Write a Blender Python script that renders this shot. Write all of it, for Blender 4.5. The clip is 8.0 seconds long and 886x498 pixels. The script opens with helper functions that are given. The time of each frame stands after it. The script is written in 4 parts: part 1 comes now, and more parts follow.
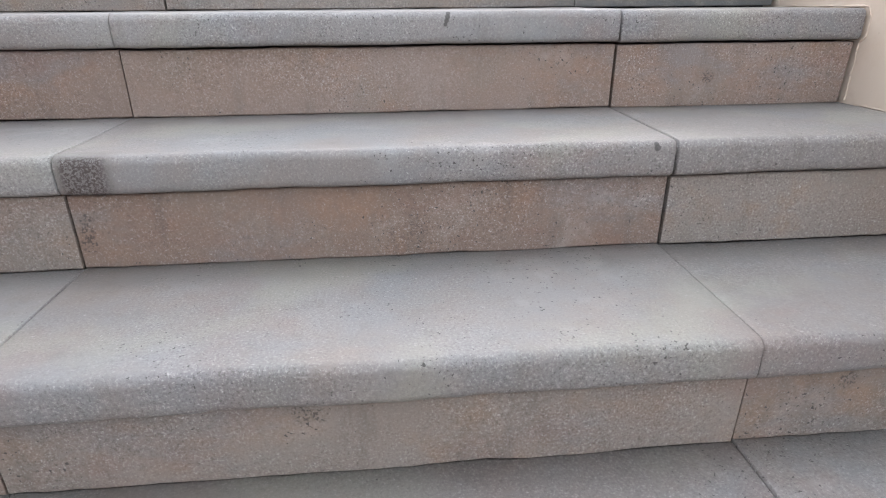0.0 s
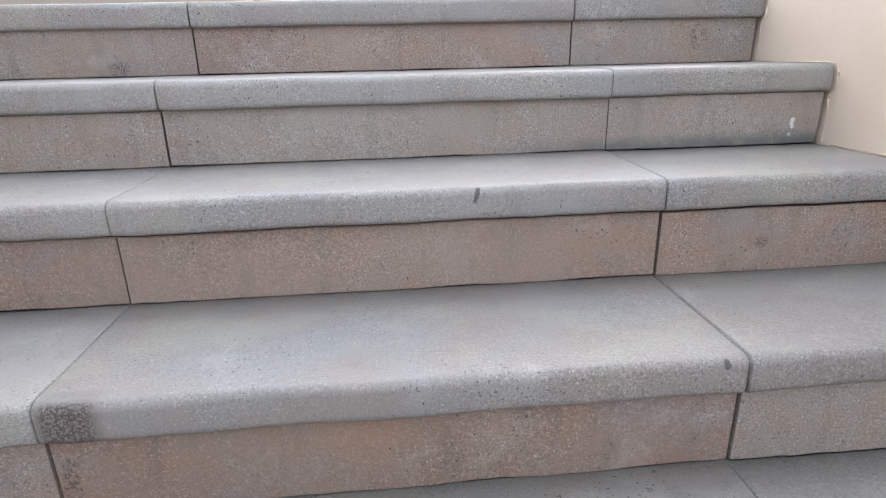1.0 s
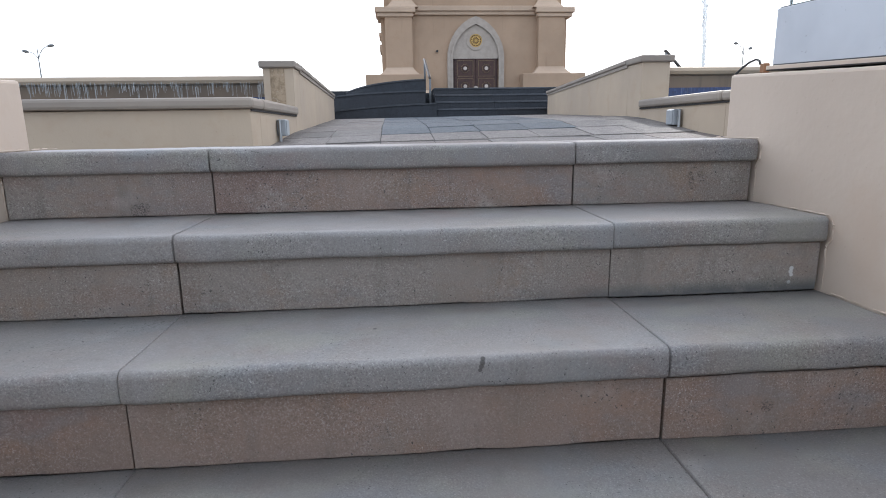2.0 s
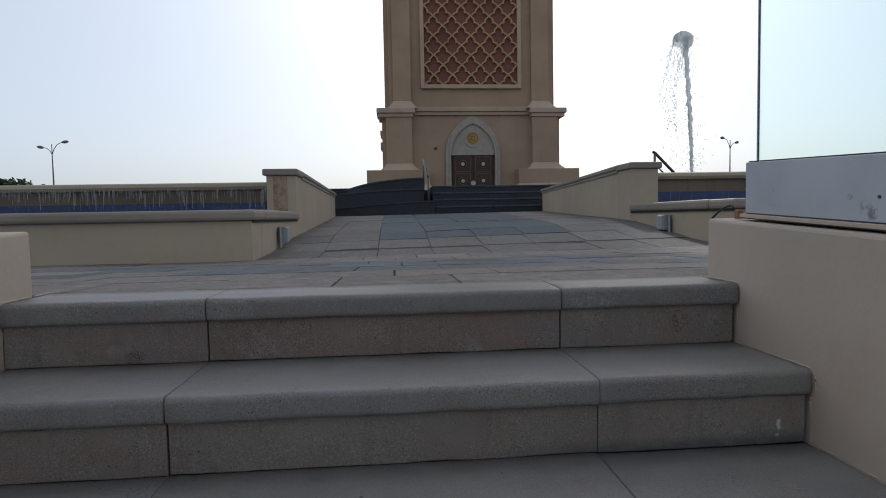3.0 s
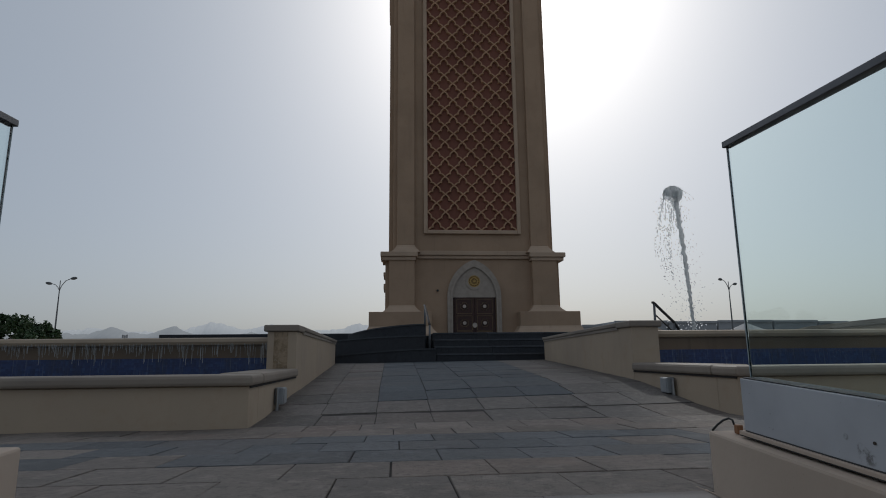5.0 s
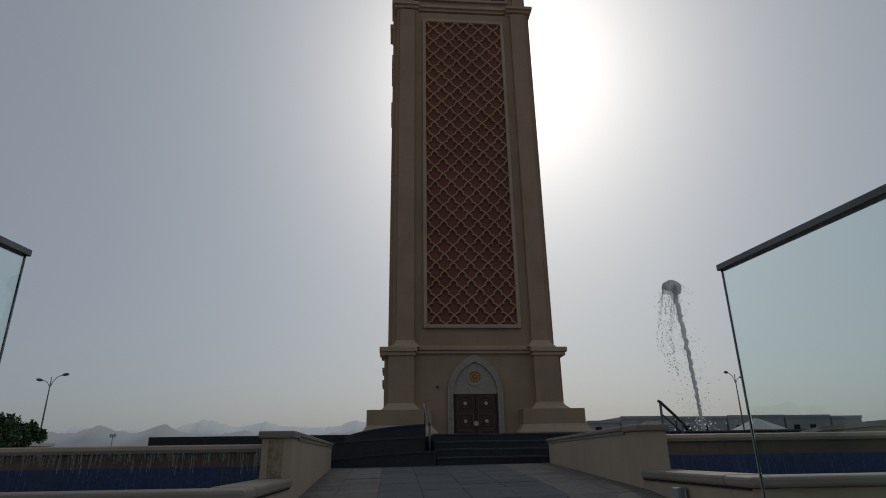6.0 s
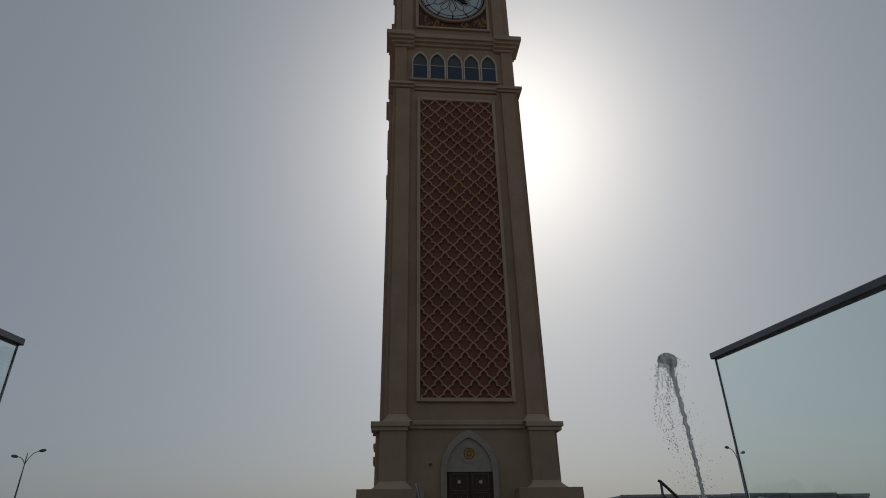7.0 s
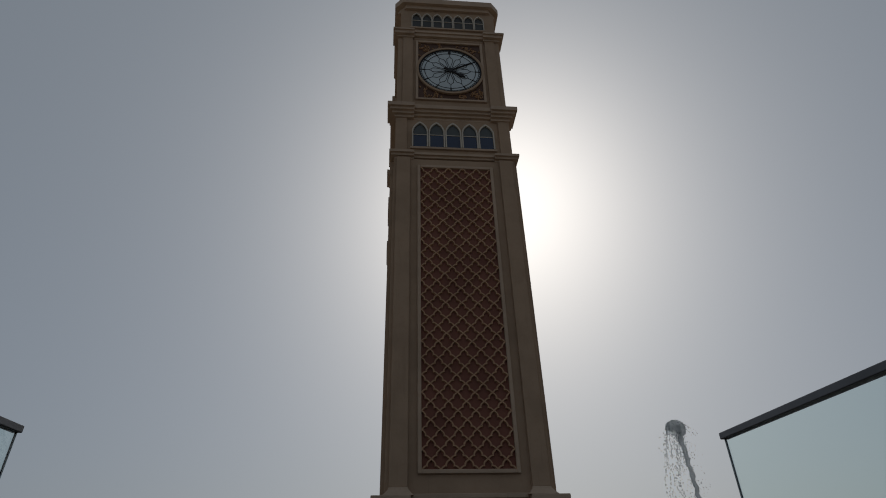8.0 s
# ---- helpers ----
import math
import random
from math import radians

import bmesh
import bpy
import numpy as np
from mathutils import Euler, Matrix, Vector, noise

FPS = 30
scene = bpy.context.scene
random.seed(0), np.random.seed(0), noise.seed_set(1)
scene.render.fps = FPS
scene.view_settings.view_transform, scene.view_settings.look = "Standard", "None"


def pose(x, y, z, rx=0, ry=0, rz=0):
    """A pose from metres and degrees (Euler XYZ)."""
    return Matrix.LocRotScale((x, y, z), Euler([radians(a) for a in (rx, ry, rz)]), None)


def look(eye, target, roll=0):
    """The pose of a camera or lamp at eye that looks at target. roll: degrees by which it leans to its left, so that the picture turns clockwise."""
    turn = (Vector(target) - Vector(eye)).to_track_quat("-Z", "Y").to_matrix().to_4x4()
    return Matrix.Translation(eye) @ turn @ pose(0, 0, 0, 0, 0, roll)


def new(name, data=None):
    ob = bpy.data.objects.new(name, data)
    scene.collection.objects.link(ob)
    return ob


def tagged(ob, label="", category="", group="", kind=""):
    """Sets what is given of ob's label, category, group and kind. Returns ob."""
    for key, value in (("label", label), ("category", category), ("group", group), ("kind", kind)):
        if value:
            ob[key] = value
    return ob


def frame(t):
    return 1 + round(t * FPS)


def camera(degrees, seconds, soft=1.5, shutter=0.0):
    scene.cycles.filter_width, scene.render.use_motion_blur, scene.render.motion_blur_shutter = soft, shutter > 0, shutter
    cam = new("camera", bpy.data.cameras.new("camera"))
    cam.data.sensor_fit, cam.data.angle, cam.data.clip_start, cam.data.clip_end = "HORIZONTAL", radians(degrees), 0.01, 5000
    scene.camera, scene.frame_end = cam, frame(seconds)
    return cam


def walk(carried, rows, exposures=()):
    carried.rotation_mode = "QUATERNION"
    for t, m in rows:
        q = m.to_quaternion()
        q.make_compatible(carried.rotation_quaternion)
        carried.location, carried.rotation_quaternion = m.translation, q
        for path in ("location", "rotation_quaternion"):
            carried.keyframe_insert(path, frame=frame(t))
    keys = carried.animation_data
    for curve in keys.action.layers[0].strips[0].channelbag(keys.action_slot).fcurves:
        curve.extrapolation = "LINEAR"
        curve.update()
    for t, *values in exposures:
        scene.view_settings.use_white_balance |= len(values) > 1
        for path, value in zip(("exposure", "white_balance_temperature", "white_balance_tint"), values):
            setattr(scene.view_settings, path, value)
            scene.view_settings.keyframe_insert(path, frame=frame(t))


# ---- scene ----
cam = camera(75.2, 8.0, soft=1.0)

PATH = [
    (0, (0.266, -1.541, -0.313), (0.434, 0.288, -1.105), -0.4),
    (0.5, (0.242, -1.421, -0.223), (0.386, 0.436, -0.951), -1.4),
    (1, (0.242, -1.354, -0.129), (0.407, 0.531, -0.778), -1.3),
    (1.5, (0.245, -1.333, -0.054), (0.407, 0.587, -0.593), -0.9),
    (1.8, (0.246, -1.333, 0.003), (0.403, 0.608, -0.458), -0.9),
    (2, (0.247, -1.333, 0.024), (0.401, 0.618, -0.387), -0.9),
    (2.2, (0.249, -1.335, 0.057), (0.405, 0.628, -0.29), -0.9),
    (3.3, (0.277, -1.358, 0.198), (0.445, 0.635, 0.157), -1.1),
    (3.5, (0.279, -1.361, 0.217), (0.45, 0.632, 0.215), -1.1),
    (4, (0.285, -1.374, 0.271), (0.457, 0.616, 0.368), -0.7),
    (4.5, (0.284, -1.383, 0.322), (0.454, 0.599, 0.528), -0.6),
    (4.7, (0.283, -1.389, 0.338), (0.447, 0.587, 0.605), -0.5),
    (6, (0.273, -1.442, 0.445), (0.434, 0.434, 1.118), -0.9),
    (6.5, (0.274, -1.455, 0.467), (0.449, 0.373, 1.259), -0.5),
    (7, (0.266, -1.482, 0.486), (0.445, 0.297, 1.381), -1.1),
    (7.5, (0.265, -1.5, 0.506), (0.443, 0.23, 1.492), -1.0),
    (8, (0.255, -1.519, 0.517), (0.427, 0.15, 1.605), -1.7),
]
EXPOSURES = [(0.0, 2.55, 6110, 12), (1.0, 2.58, 6030, 12), (1.5, 2.3, 5850, 12), (2.0, 1.63, 5790, 11), (2.2, 1.3, 5780, 11), (3.3, -0.18, 5740, 8), (3.5, -0.28, 5760, 8), (4.5, -0.55, 5800, 8), (6.0, -1.15, 5850, 7), (7.0, -1.35, 5880, 7), (8.0, -1.39, 5880, 7)]
walk(cam, [(t, look(e, g, r)) for t, e, g, r in PATH], EXPOSURES)

# ---- light: hazy desert sky, sun behind the tower ----
SUN_EL, SUN_AZ = radians(38.0), radians(13.6)
world = bpy.data.worlds.new("hazy_sky")
scene.world = world
world.use_nodes = True
wt = world.node_tree
sky = wt.nodes.new("ShaderNodeTexSky")
sky.sky_type = "NISHITA"
sky.sun_disc = False
sky.sun_elevation, sky.sun_rotation = SUN_EL, SUN_AZ
sky.air_density, sky.dust_density, sky.ozone_density = 0.8, 4.2, 1.2
bg = wt.nodes["Background"]
bg.inputs["Strength"].default_value = 0.046
wt.links.new(sky.outputs[0], bg.inputs["Color"])
veil = wt.nodes.new("ShaderNodeBackground")  # even dust haze over the whole sky
veil.inputs["Color"].default_value = (0.96, 0.985, 0.97, 1.0)
veil.inputs["Strength"].default_value = 0.44
both = wt.nodes.new("ShaderNodeAddShader")
wt.links.new(bg.outputs[0], both.inputs[0])
wt.links.new(veil.outputs[0], both.inputs[1])
wt.links.new(both.outputs[0], wt.nodes["World Output"].inputs["Surface"])
sun = new("sun", bpy.data.lights.new("sun", "SUN"))
sun.data.energy, sun.data.angle, sun.data.color = 2.0, radians(2.0), (1.0, 0.93, 0.82)
SUN_DIR = Vector((math.sin(SUN_AZ) * math.cos(SUN_EL), math.cos(SUN_AZ) * math.cos(SUN_EL), math.sin(SUN_EL)))
sun.matrix_world = look(SUN_DIR * 80, (0, 0, 0))


# ---- materials ----
class Mat:
    """A small builder of procedural materials in world-sized coordinates."""

    def __init__(self, name, rough=0.7, metal=0.0):
        self.m = bpy.data.materials.new(name)
        self.m.use_nodes = True
        self.t = self.m.node_tree
        self.b = self.t.nodes["Principled BSDF"]
        self.b.inputs["Roughness"].default_value = rough
        self.b.inputs["Metallic"].default_value = metal
        self.pos = self.t.nodes.new("ShaderNodeNewGeometry").outputs["Position"]

    def node(self, kind, **put):
        n = self.t.nodes.new(kind)
        for k, v in put.items():
            if isinstance(v, bpy.types.NodeSocket):
                self.t.links.new(v, n.inputs[k])
            else:
                n.inputs[k].default_value = v
        return n

    def scaled(self, sx, sy, sz):
        n = self.t.nodes.new("ShaderNodeMapping")
        n.inputs["Scale"].default_value = (sx, sy, sz)
        self.t.links.new(self.pos, n.inputs["Vector"])
        return n.outputs[0]

    def noise(self, scale, detail=3.0, rough=0.55, vec=None):
        n = self.node("ShaderNodeTexNoise", Scale=scale, Detail=detail, Roughness=rough)
        self.t.links.new(vec or self.pos, n.inputs["Vector"])
        return n.outputs["Fac"]

    def ramp(self, fac, lo, hi, a=0.0, b=1.0):
        n = self.t.nodes.new("ShaderNodeMapRange")
        n.interpolation_type = "SMOOTHSTEP"
        for k, v in (("From Min", lo), ("From Max", hi), ("To Min", a), ("To Max", b)):
            n.inputs[k].default_value = v
        self.t.links.new(fac, n.inputs["Value"])
        return n.outputs[0]

    def math(self, op, a, b):
        n = self.t.nodes.new("ShaderNodeMath")
        n.operation = op
        for i, v in enumerate((a, b)):
            if isinstance(v, bpy.types.NodeSocket):
                self.t.links.new(v, n.inputs[i])
            else:
                n.inputs[i].default_value = v
        return n.outputs[0]

    def mix(self, fac, a, b, mode="MIX"):
        n = self.t.nodes.new("ShaderNodeMix")
        n.data_type, n.blend_type = "RGBA", mode
        for i, v in ((0, fac), (6, a), (7, b)):
            if isinstance(v, bpy.types.NodeSocket):
                self.t.links.new(v, n.inputs[i])
            else:
                n.inputs[i].default_value = v if i == 0 else (*v, 1.0)
        return n.outputs[2]

    def color(self, c):
        self.t.links.new(c, self.b.inputs["Base Color"])

    def bump(self, h, strength=0.3, dist=0.002):
        n = self.node("ShaderNodeBump", Strength=strength, Distance=dist, Height=h)
        self.t.links.new(n.outputs[0], self.b.inputs["Normal"])

    def random(self):
        return self.t.nodes.new("ShaderNodeObjectInfo").outputs["Random"]

    def island(self):
        return self.t.nodes.new("ShaderNodeNewGeometry").outputs["Random Per Island"]

    def up(self):
        n = self.t.nodes.new("ShaderNodeSeparateXYZ")
        self.t.links.new(self.t.nodes.new("ShaderNodeNewGeometry").outputs["Normal"], n.inputs[0])
        return n.outputs["Z"]

    def xyz(self):
        n = self.t.nodes.new("ShaderNodeSeparateXYZ")
        self.t.links.new(self.pos, n.inputs[0])
        return n.outputs

    def blob(self, p, r):
        """1 inside a soft ball at p, 0 outside."""
        n = self.t.nodes.new("ShaderNodeVectorMath")
        n.operation = "DISTANCE"
        self.t.links.new(self.pos, n.inputs[0])
        n.inputs[1].default_value = p
        return self.ramp(n.outputs["Value"], r * 0.6, r, 1.0, 0.0)


def granite(name, base, warm, marks=False, island=False, spots=(), pale=()):
    m = Mat(name, 0.72)
    blot = m.noise(3.2, 5.0, 0.6)
    c = m.mix(m.ramp(blot, 0.36, 0.64), base, warm)
    rnd = m.island() if island else m.random()
    c = m.mix(m.ramp(rnd, 0.1, 0.5, 0.35, 0.0), c, (base[0] * 1.06, base[1] * 1.09, base[2] * 1.1))
    c = m.mix(m.ramp(rnd, 0.5, 1.0, 0.0, 0.6), c, tuple(v * 0.78 for v in warm))
    rust = m.noise(1.7, 5.0, 0.65, m.scaled(1.6, 1.6, 3.0))
    c = m.mix(m.ramp(rust, 0.46, 0.68, 0.0, 0.3 if marks else 0.6), c, (warm[0] * 1.08, warm[1] * 0.86, warm[2] * 0.68))
    c = m.mix(m.ramp(m.noise(5.5, 5.0, 0.7), 0.54, 0.7, 0.0, 0.08 if marks else 0.4), c, (warm[0] * 1.2, warm[1] * 0.92, warm[2] * 0.66))
    patina = m.noise(2.6, 5.0, 0.62, m.scaled(1.0, 1.0, 2.0))
    c = m.mix(m.ramp(patina, 0.5, 0.66, 0.0, 0.3 if marks else 0.5), c, (0.165, 0.175, 0.185))
    c = m.mix(m.ramp(m.noise(6.5, 5.0, 0.7), 0.5, 0.66, 0.0, 0.35), c, (base[0] * 0.82, base[1] * 0.9, base[2] * 0.9))
    c = m.mix(m.ramp(m.noise(2.1, 5.0, 0.7, m.scaled(1.0, 1.0, 2.6)), 0.52, 0.66, 0.0, 0.45), c, (warm[0] * 0.95, warm[1] * 0.76, warm[2] * 0.74))
    streak = m.noise(1.0, 5.0, 0.65, m.scaled(22, 22, 3.5))
    c = m.mix(m.ramp(streak, 0.53, 0.74, 0.0, 0.25 if marks else 0.4), c, (0.11, 0.092, 0.078))
    bloom = m.noise(7.0, 4.0, 0.6)
    c = m.mix(m.ramp(bloom, 0.58, 0.75, 0.0, 0.3), c, (0.4, 0.37, 0.34))
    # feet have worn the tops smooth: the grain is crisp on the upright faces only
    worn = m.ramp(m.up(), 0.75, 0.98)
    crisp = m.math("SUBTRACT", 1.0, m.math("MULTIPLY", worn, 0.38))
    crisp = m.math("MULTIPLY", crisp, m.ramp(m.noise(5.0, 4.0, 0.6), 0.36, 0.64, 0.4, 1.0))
    if marks:  # cool and yellowish clouds on the trodden stone
        c = m.mix(m.ramp(m.noise(3.4, 4.0, 0.6), 0.48, 0.66, 0.0, 0.4), c, (0.185, 0.2, 0.215))
        c = m.mix(m.ramp(m.noise(4.3, 4.0, 0.6, m.scaled(1.0, 1.4, 1.0)), 0.5, 0.68, 0.0, 0.5), c, (0.25, 0.24, 0.2))
    grain = m.noise(300.0, 3.0, 0.8)
    crystal = m.noise(200.0, 2.0, 0.6)
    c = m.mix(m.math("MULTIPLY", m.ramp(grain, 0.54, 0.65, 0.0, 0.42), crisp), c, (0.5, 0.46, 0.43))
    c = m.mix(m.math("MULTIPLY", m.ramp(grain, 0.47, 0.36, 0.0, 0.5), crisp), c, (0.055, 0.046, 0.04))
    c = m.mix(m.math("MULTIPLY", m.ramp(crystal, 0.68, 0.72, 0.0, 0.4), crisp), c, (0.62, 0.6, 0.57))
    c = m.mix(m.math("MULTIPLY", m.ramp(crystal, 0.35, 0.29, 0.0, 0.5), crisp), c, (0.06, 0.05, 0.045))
    pits = m.math("MULTIPLY", m.noise(190.0, 2.5, 0.55), m.ramp(m.noise(7.0, 4.0), 0.35, 0.65, 0.86, 1.08))
    pit = m.ramp(pits, 0.7, 0.73)
    c = m.mix(m.math("MULTIPLY", pit, 0.85), c, (0.05, 0.045, 0.04))
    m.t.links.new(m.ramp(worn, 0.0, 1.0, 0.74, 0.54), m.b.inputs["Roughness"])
    if marks:
        x, y, z = m.xyz()
        box = m.math("MULTIPLY", m.ramp(x, -0.185, -0.165), m.ramp(x, -0.125, -0.098, 1.0, 0.0))
        box = m.math("MULTIPLY", box, m.math("MULTIPLY", m.ramp(z, -0.575, -0.56), m.ramp(z, -0.505, -0.496, 1.0, 0.0)))
        box = m.math("MULTIPLY", box, m.ramp(y, -0.735, -0.72, 1.0, 0.0))
        scab = m.math("MULTIPLY", box, m.ramp(m.noise(300.0, 3.0, 0.7), 0.4, 0.56, 0.2, 0.95))
        c = m.mix(scab, c, (0.05, 0.036, 0.032))
        for p, r in (((0.374, -0.489, -0.332), 0.005), ((0.373, -0.491, -0.338), 0.0055), ((0.371, -0.492, -0.344), 0.005), ((0.369, -0.492, -0.35), 0.004), ((0.648, -0.755, -0.503), 0.005), ((0.649, -0.756, -0.509), 0.006),
                     ((0.25, -0.60, -0.495), 0.005), ((0.12, -0.86, -0.66), 0.006), ((0.36, -0.93, -0.66), 0.006), ((0.2, -0.34, -0.33), 0.005)):
            c = m.mix(m.math("MULTIPLY", m.blob(p, r), 0.8), c, (0.05, 0.045, 0.04))
    for p, r in spots:
        c = m.mix(m.math("MULTIPLY", m.blob(p, r), m.ramp(m.noise(260.0, 3.0), 0.46, 0.62, 0.05, 0.75)), c, (0.05, 0.042, 0.035))
    for p, r in pale:
        c = m.mix(m.math("MULTIPLY", m.blob(p, r), 0.85), c, (0.55, 0.54, 0.52))
    if spots:
        x, y, z = m.xyz()
        damp = m.math("MULTIPLY", m.ramp(x, 0.45, 0.75), m.math("MULTIPLY", m.ramp(z, -0.345, -0.335), m.ramp(z, -0.322, -0.292, 1.0, 0.0)))
        damp = m.math("MULTIPLY", damp, m.ramp(m.noise(24.0, 4.0), 0.3, 0.6, 0.55, 0.85))
        c = m.mix(damp, c, (0.075, 0.08, 0.08))
    m.color(c)
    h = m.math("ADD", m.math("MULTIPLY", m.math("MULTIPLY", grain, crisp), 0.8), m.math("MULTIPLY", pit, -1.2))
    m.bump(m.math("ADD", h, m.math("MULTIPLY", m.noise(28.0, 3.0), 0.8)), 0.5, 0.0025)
    return m.m


def plaster(name, base, dirt, rough=0.85, streaks=0.25, fine=90.0):
    m = Mat(name, rough)
    c = m.mix(m.ramp(m.noise(0.7, 4.0), 0.35, 0.7), base, dirt)
    c = m.mix(m.ramp(m.noise(1.0, 4.0, 0.6, m.scaled(7, 7, 0.5)), 0.58, 0.8, 0.0, streaks), c, tuple(v * 0.5 for v in base))
    c = m.mix(m.ramp(m.noise(9.0, 3.0), 0.6, 0.8, 0.0, 0.18), c, tuple(min(1, v * 1.2) for v in base))
    c = m.mix(m.ramp(m.noise(4.0, 6.0, 0.7), 0.5, 0.7, 0.0, 0.3), c, (base[0] * 0.82, base[1] * 0.72, base[2] * 0.64))
    c = m.mix(m.ramp(m.noise(70.0, 2.0), 0.7, 0.76, 0.0, 0.3), c, tuple(v * 0.6 for v in base))
    m.color(c)
    m.bump(m.math("ADD", m.noise(fine, 3.0), m.math("MULTIPLY", m.noise(6.0), 1.5)), 0.25, 0.003)
    return m.m


def paving(name, base, other, island=False):
    m = Mat(name, 0.75)
    rnd = m.island() if island else m.random()
    c = m.mix(m.ramp(rnd, 0.0, 1.0), base, other)
    c = m.mix(m.ramp(rnd, 0.62, 0.9, 0.0, 0.4), c, (base[0] * 1.22, base[1] * 1.0, base[2] * 0.88))
    tone = m.math("FRACT", m.math("MULTIPLY", rnd, 7.31), 0.0)
    c = m.mix(m.ramp(tone, 0.3, 0.0, 0.0, 0.55), c, tuple(v * 0.58 for v in base))
    c = m.mix(m.ramp(tone, 0.7, 1.0, 0.0, 0.5), c, tuple(v * 1.45 for v in base))
    c = m.mix(m.ramp(m.noise(2.3, 6.0, 0.72), 0.44, 0.66, 0.0, 0.4), c, tuple(v * 0.55 for v in base))
    c = m.mix(m.ramp(m.noise(12.0, 5.0, 0.65), 0.5, 0.68, 0.0, 0.55), c, tuple(min(1, v * 1.5) for v in base))
    c = m.mix(m.ramp(m.noise(32.0, 5.0, 0.7), 0.5, 0.66, 0.0, 0.6), c, tuple(v * 0.42 for v in base))
    c = m.mix(m.ramp(m.noise(4.0, 5.0, 0.7), 0.56, 0.7, 0.0, 0.35), c, (base[0] * 1.6, base[1] * 1.5, base[2] * 1.4))
    grain = m.noise(170.0, 3.0, 0.7)
    c = m.mix(m.ramp(grain, 0.44, 0.32, 0.0, 0.6), c, tuple(v * 0.3 for v in base))
    m.color(c)
    m.bump(m.math("ADD", grain, m.math("MULTIPLY", m.noise(13.0, 5.0, 0.65), 2.5)), 0.8, 0.006)
    return m.m


def plain(name, base, rough=0.5, metal=0.0, var=0.25, scale=5.0, fine=120.0):
    m = Mat(name, rough, metal)
    c = m.mix(m.ramp(m.noise(scale, 4.0), 0.35, 0.7), base, tuple(v * (1 - var) for v in base))
    c = m.mix(m.ramp(m.noise(scale * 9, 3.0), 0.6, 0.8, 0.0, 0.3), c, tuple(min(1, v * (1 + var)) for v in base))
    m.color(c)
    m.bump(m.noise(fine, 2.0), 0.12, 0.001)
    return m.m


def glass(name, tint, rough=0.0, ior=1.45):
    m = Mat(name, rough)
    m.b.inputs["Base Color"].default_value = (*tint, 1.0)
    m.b.inputs["Transmission Weight"].default_value = 1.0
    m.b.inputs["IOR"].default_value = ior
    return m.m


def mosaic(name):
    m = Mat(name, 0.3)
    v = m.t.nodes.new("ShaderNodeTexVoronoi")
    v.inputs["Scale"].default_value = 42.0
    v.inputs["Randomness"].default_value = 0.15
    m.t.links.new(m.pos, v.inputs["Vector"])
    s = m.t.nodes.new("ShaderNodeSeparateColor")
    m.t.links.new(v.outputs["Color"], s.inputs[0])
    c = m.mix(s.outputs[0], (0.011, 0.024, 0.085), (0.017, 0.038, 0.13))
    c = m.mix(m.ramp(s.outputs[1], 0.8, 0.95, 0.0, 0.4), c, (0.035, 0.075, 0.19))
    c = m.mix(m.ramp(m.noise(1.0, 3.0, 0.6, m.scaled(75, 75, 2.0)), 0.55, 0.7, 0.0, 0.4), c, (0.16, 0.19, 0.26))
    c = m.mix(m.ramp(m.noise(1.0, 4.0, 0.6, m.scaled(9, 9, 2)), 0.48, 0.7, 0.0, 0.6), c, (0.02, 0.025, 0.045))
    m.color(c)
    m.bump(v.outputs["Distance"], 0.3, 0.003)
    return m.m


def clad(name):
    """Painted sheet with grime, a dried splash and scuffs."""
    m = Mat(name, 0.55, 0.1)
    c = m.mix(m.ramp(m.noise(3.0, 4.0), 0.35, 0.7), (0.5, 0.505, 0.53), (0.41, 0.415, 0.44))
    c = m.mix(m.ramp(m.noise(1.0, 5.0, 0.65, m.scaled(30, 3, 30)), 0.56, 0.74, 0.0, 0.3), c, (0.3, 0.29, 0.28))
    edge = m.ramp(m.noise(55.0, 4.0, 0.7), 0.4, 0.6, 0.0, 1.0)
    for p, r in (((1.187, -0.305, 0.165), 0.022), ((1.187, -0.318, 0.16), 0.015), ((1.187, -0.295, 0.178), 0.012), ((1.187, -0.26, 0.195), 0.008)):
        c = m.mix(m.math("MULTIPLY", m.blob(p, r), m.math("MULTIPLY", edge, 0.55)), c, (0.13, 0.12, 0.11))
    c = m.mix(m.ramp(m.noise(90.0, 2.0), 0.7, 0.76, 0.0, 0.5), c, (0.2, 0.19, 0.18))
    m.color(c)
    m.bump(m.noise(14.0, 3.0), 0.15, 0.002)
    return m.m


def stained(name):
    """Cream render eaten by splashed water: brown patches, pale lime bloom."""
    m = Mat(name, 0.8)
    c = m.mix(m.ramp(m.noise(11.0, 5.0, 0.7), 0.36, 0.6), (0.33, 0.245, 0.16), (0.21, 0.15, 0.09))
    c = m.mix(m.ramp(m.noise(1.0, 4.0, 0.6, m.scaled(45, 45, 7)), 0.57, 0.72, 0.0, 0.7), c, (0.08, 0.06, 0.04))
    c = m.mix(m.ramp(m.noise(34.0, 4.0, 0.6), 0.6, 0.72, 0.0, 0.6), c, (0.45, 0.4, 0.33))
    m.color(c)
    m.bump(m.noise(40.0, 4.0, 0.7), 0.6, 0.006)
    return m.m


def water(name):
    m = Mat(name, 0.05)
    m.b.inputs["Base Color"].default_value = (0.03, 0.06, 0.1, 1)
    m.b.inputs["IOR"].default_value = 1.33
    m.bump(m.noise(9.0, 3.0), 0.35, 0.02)
    return m.m


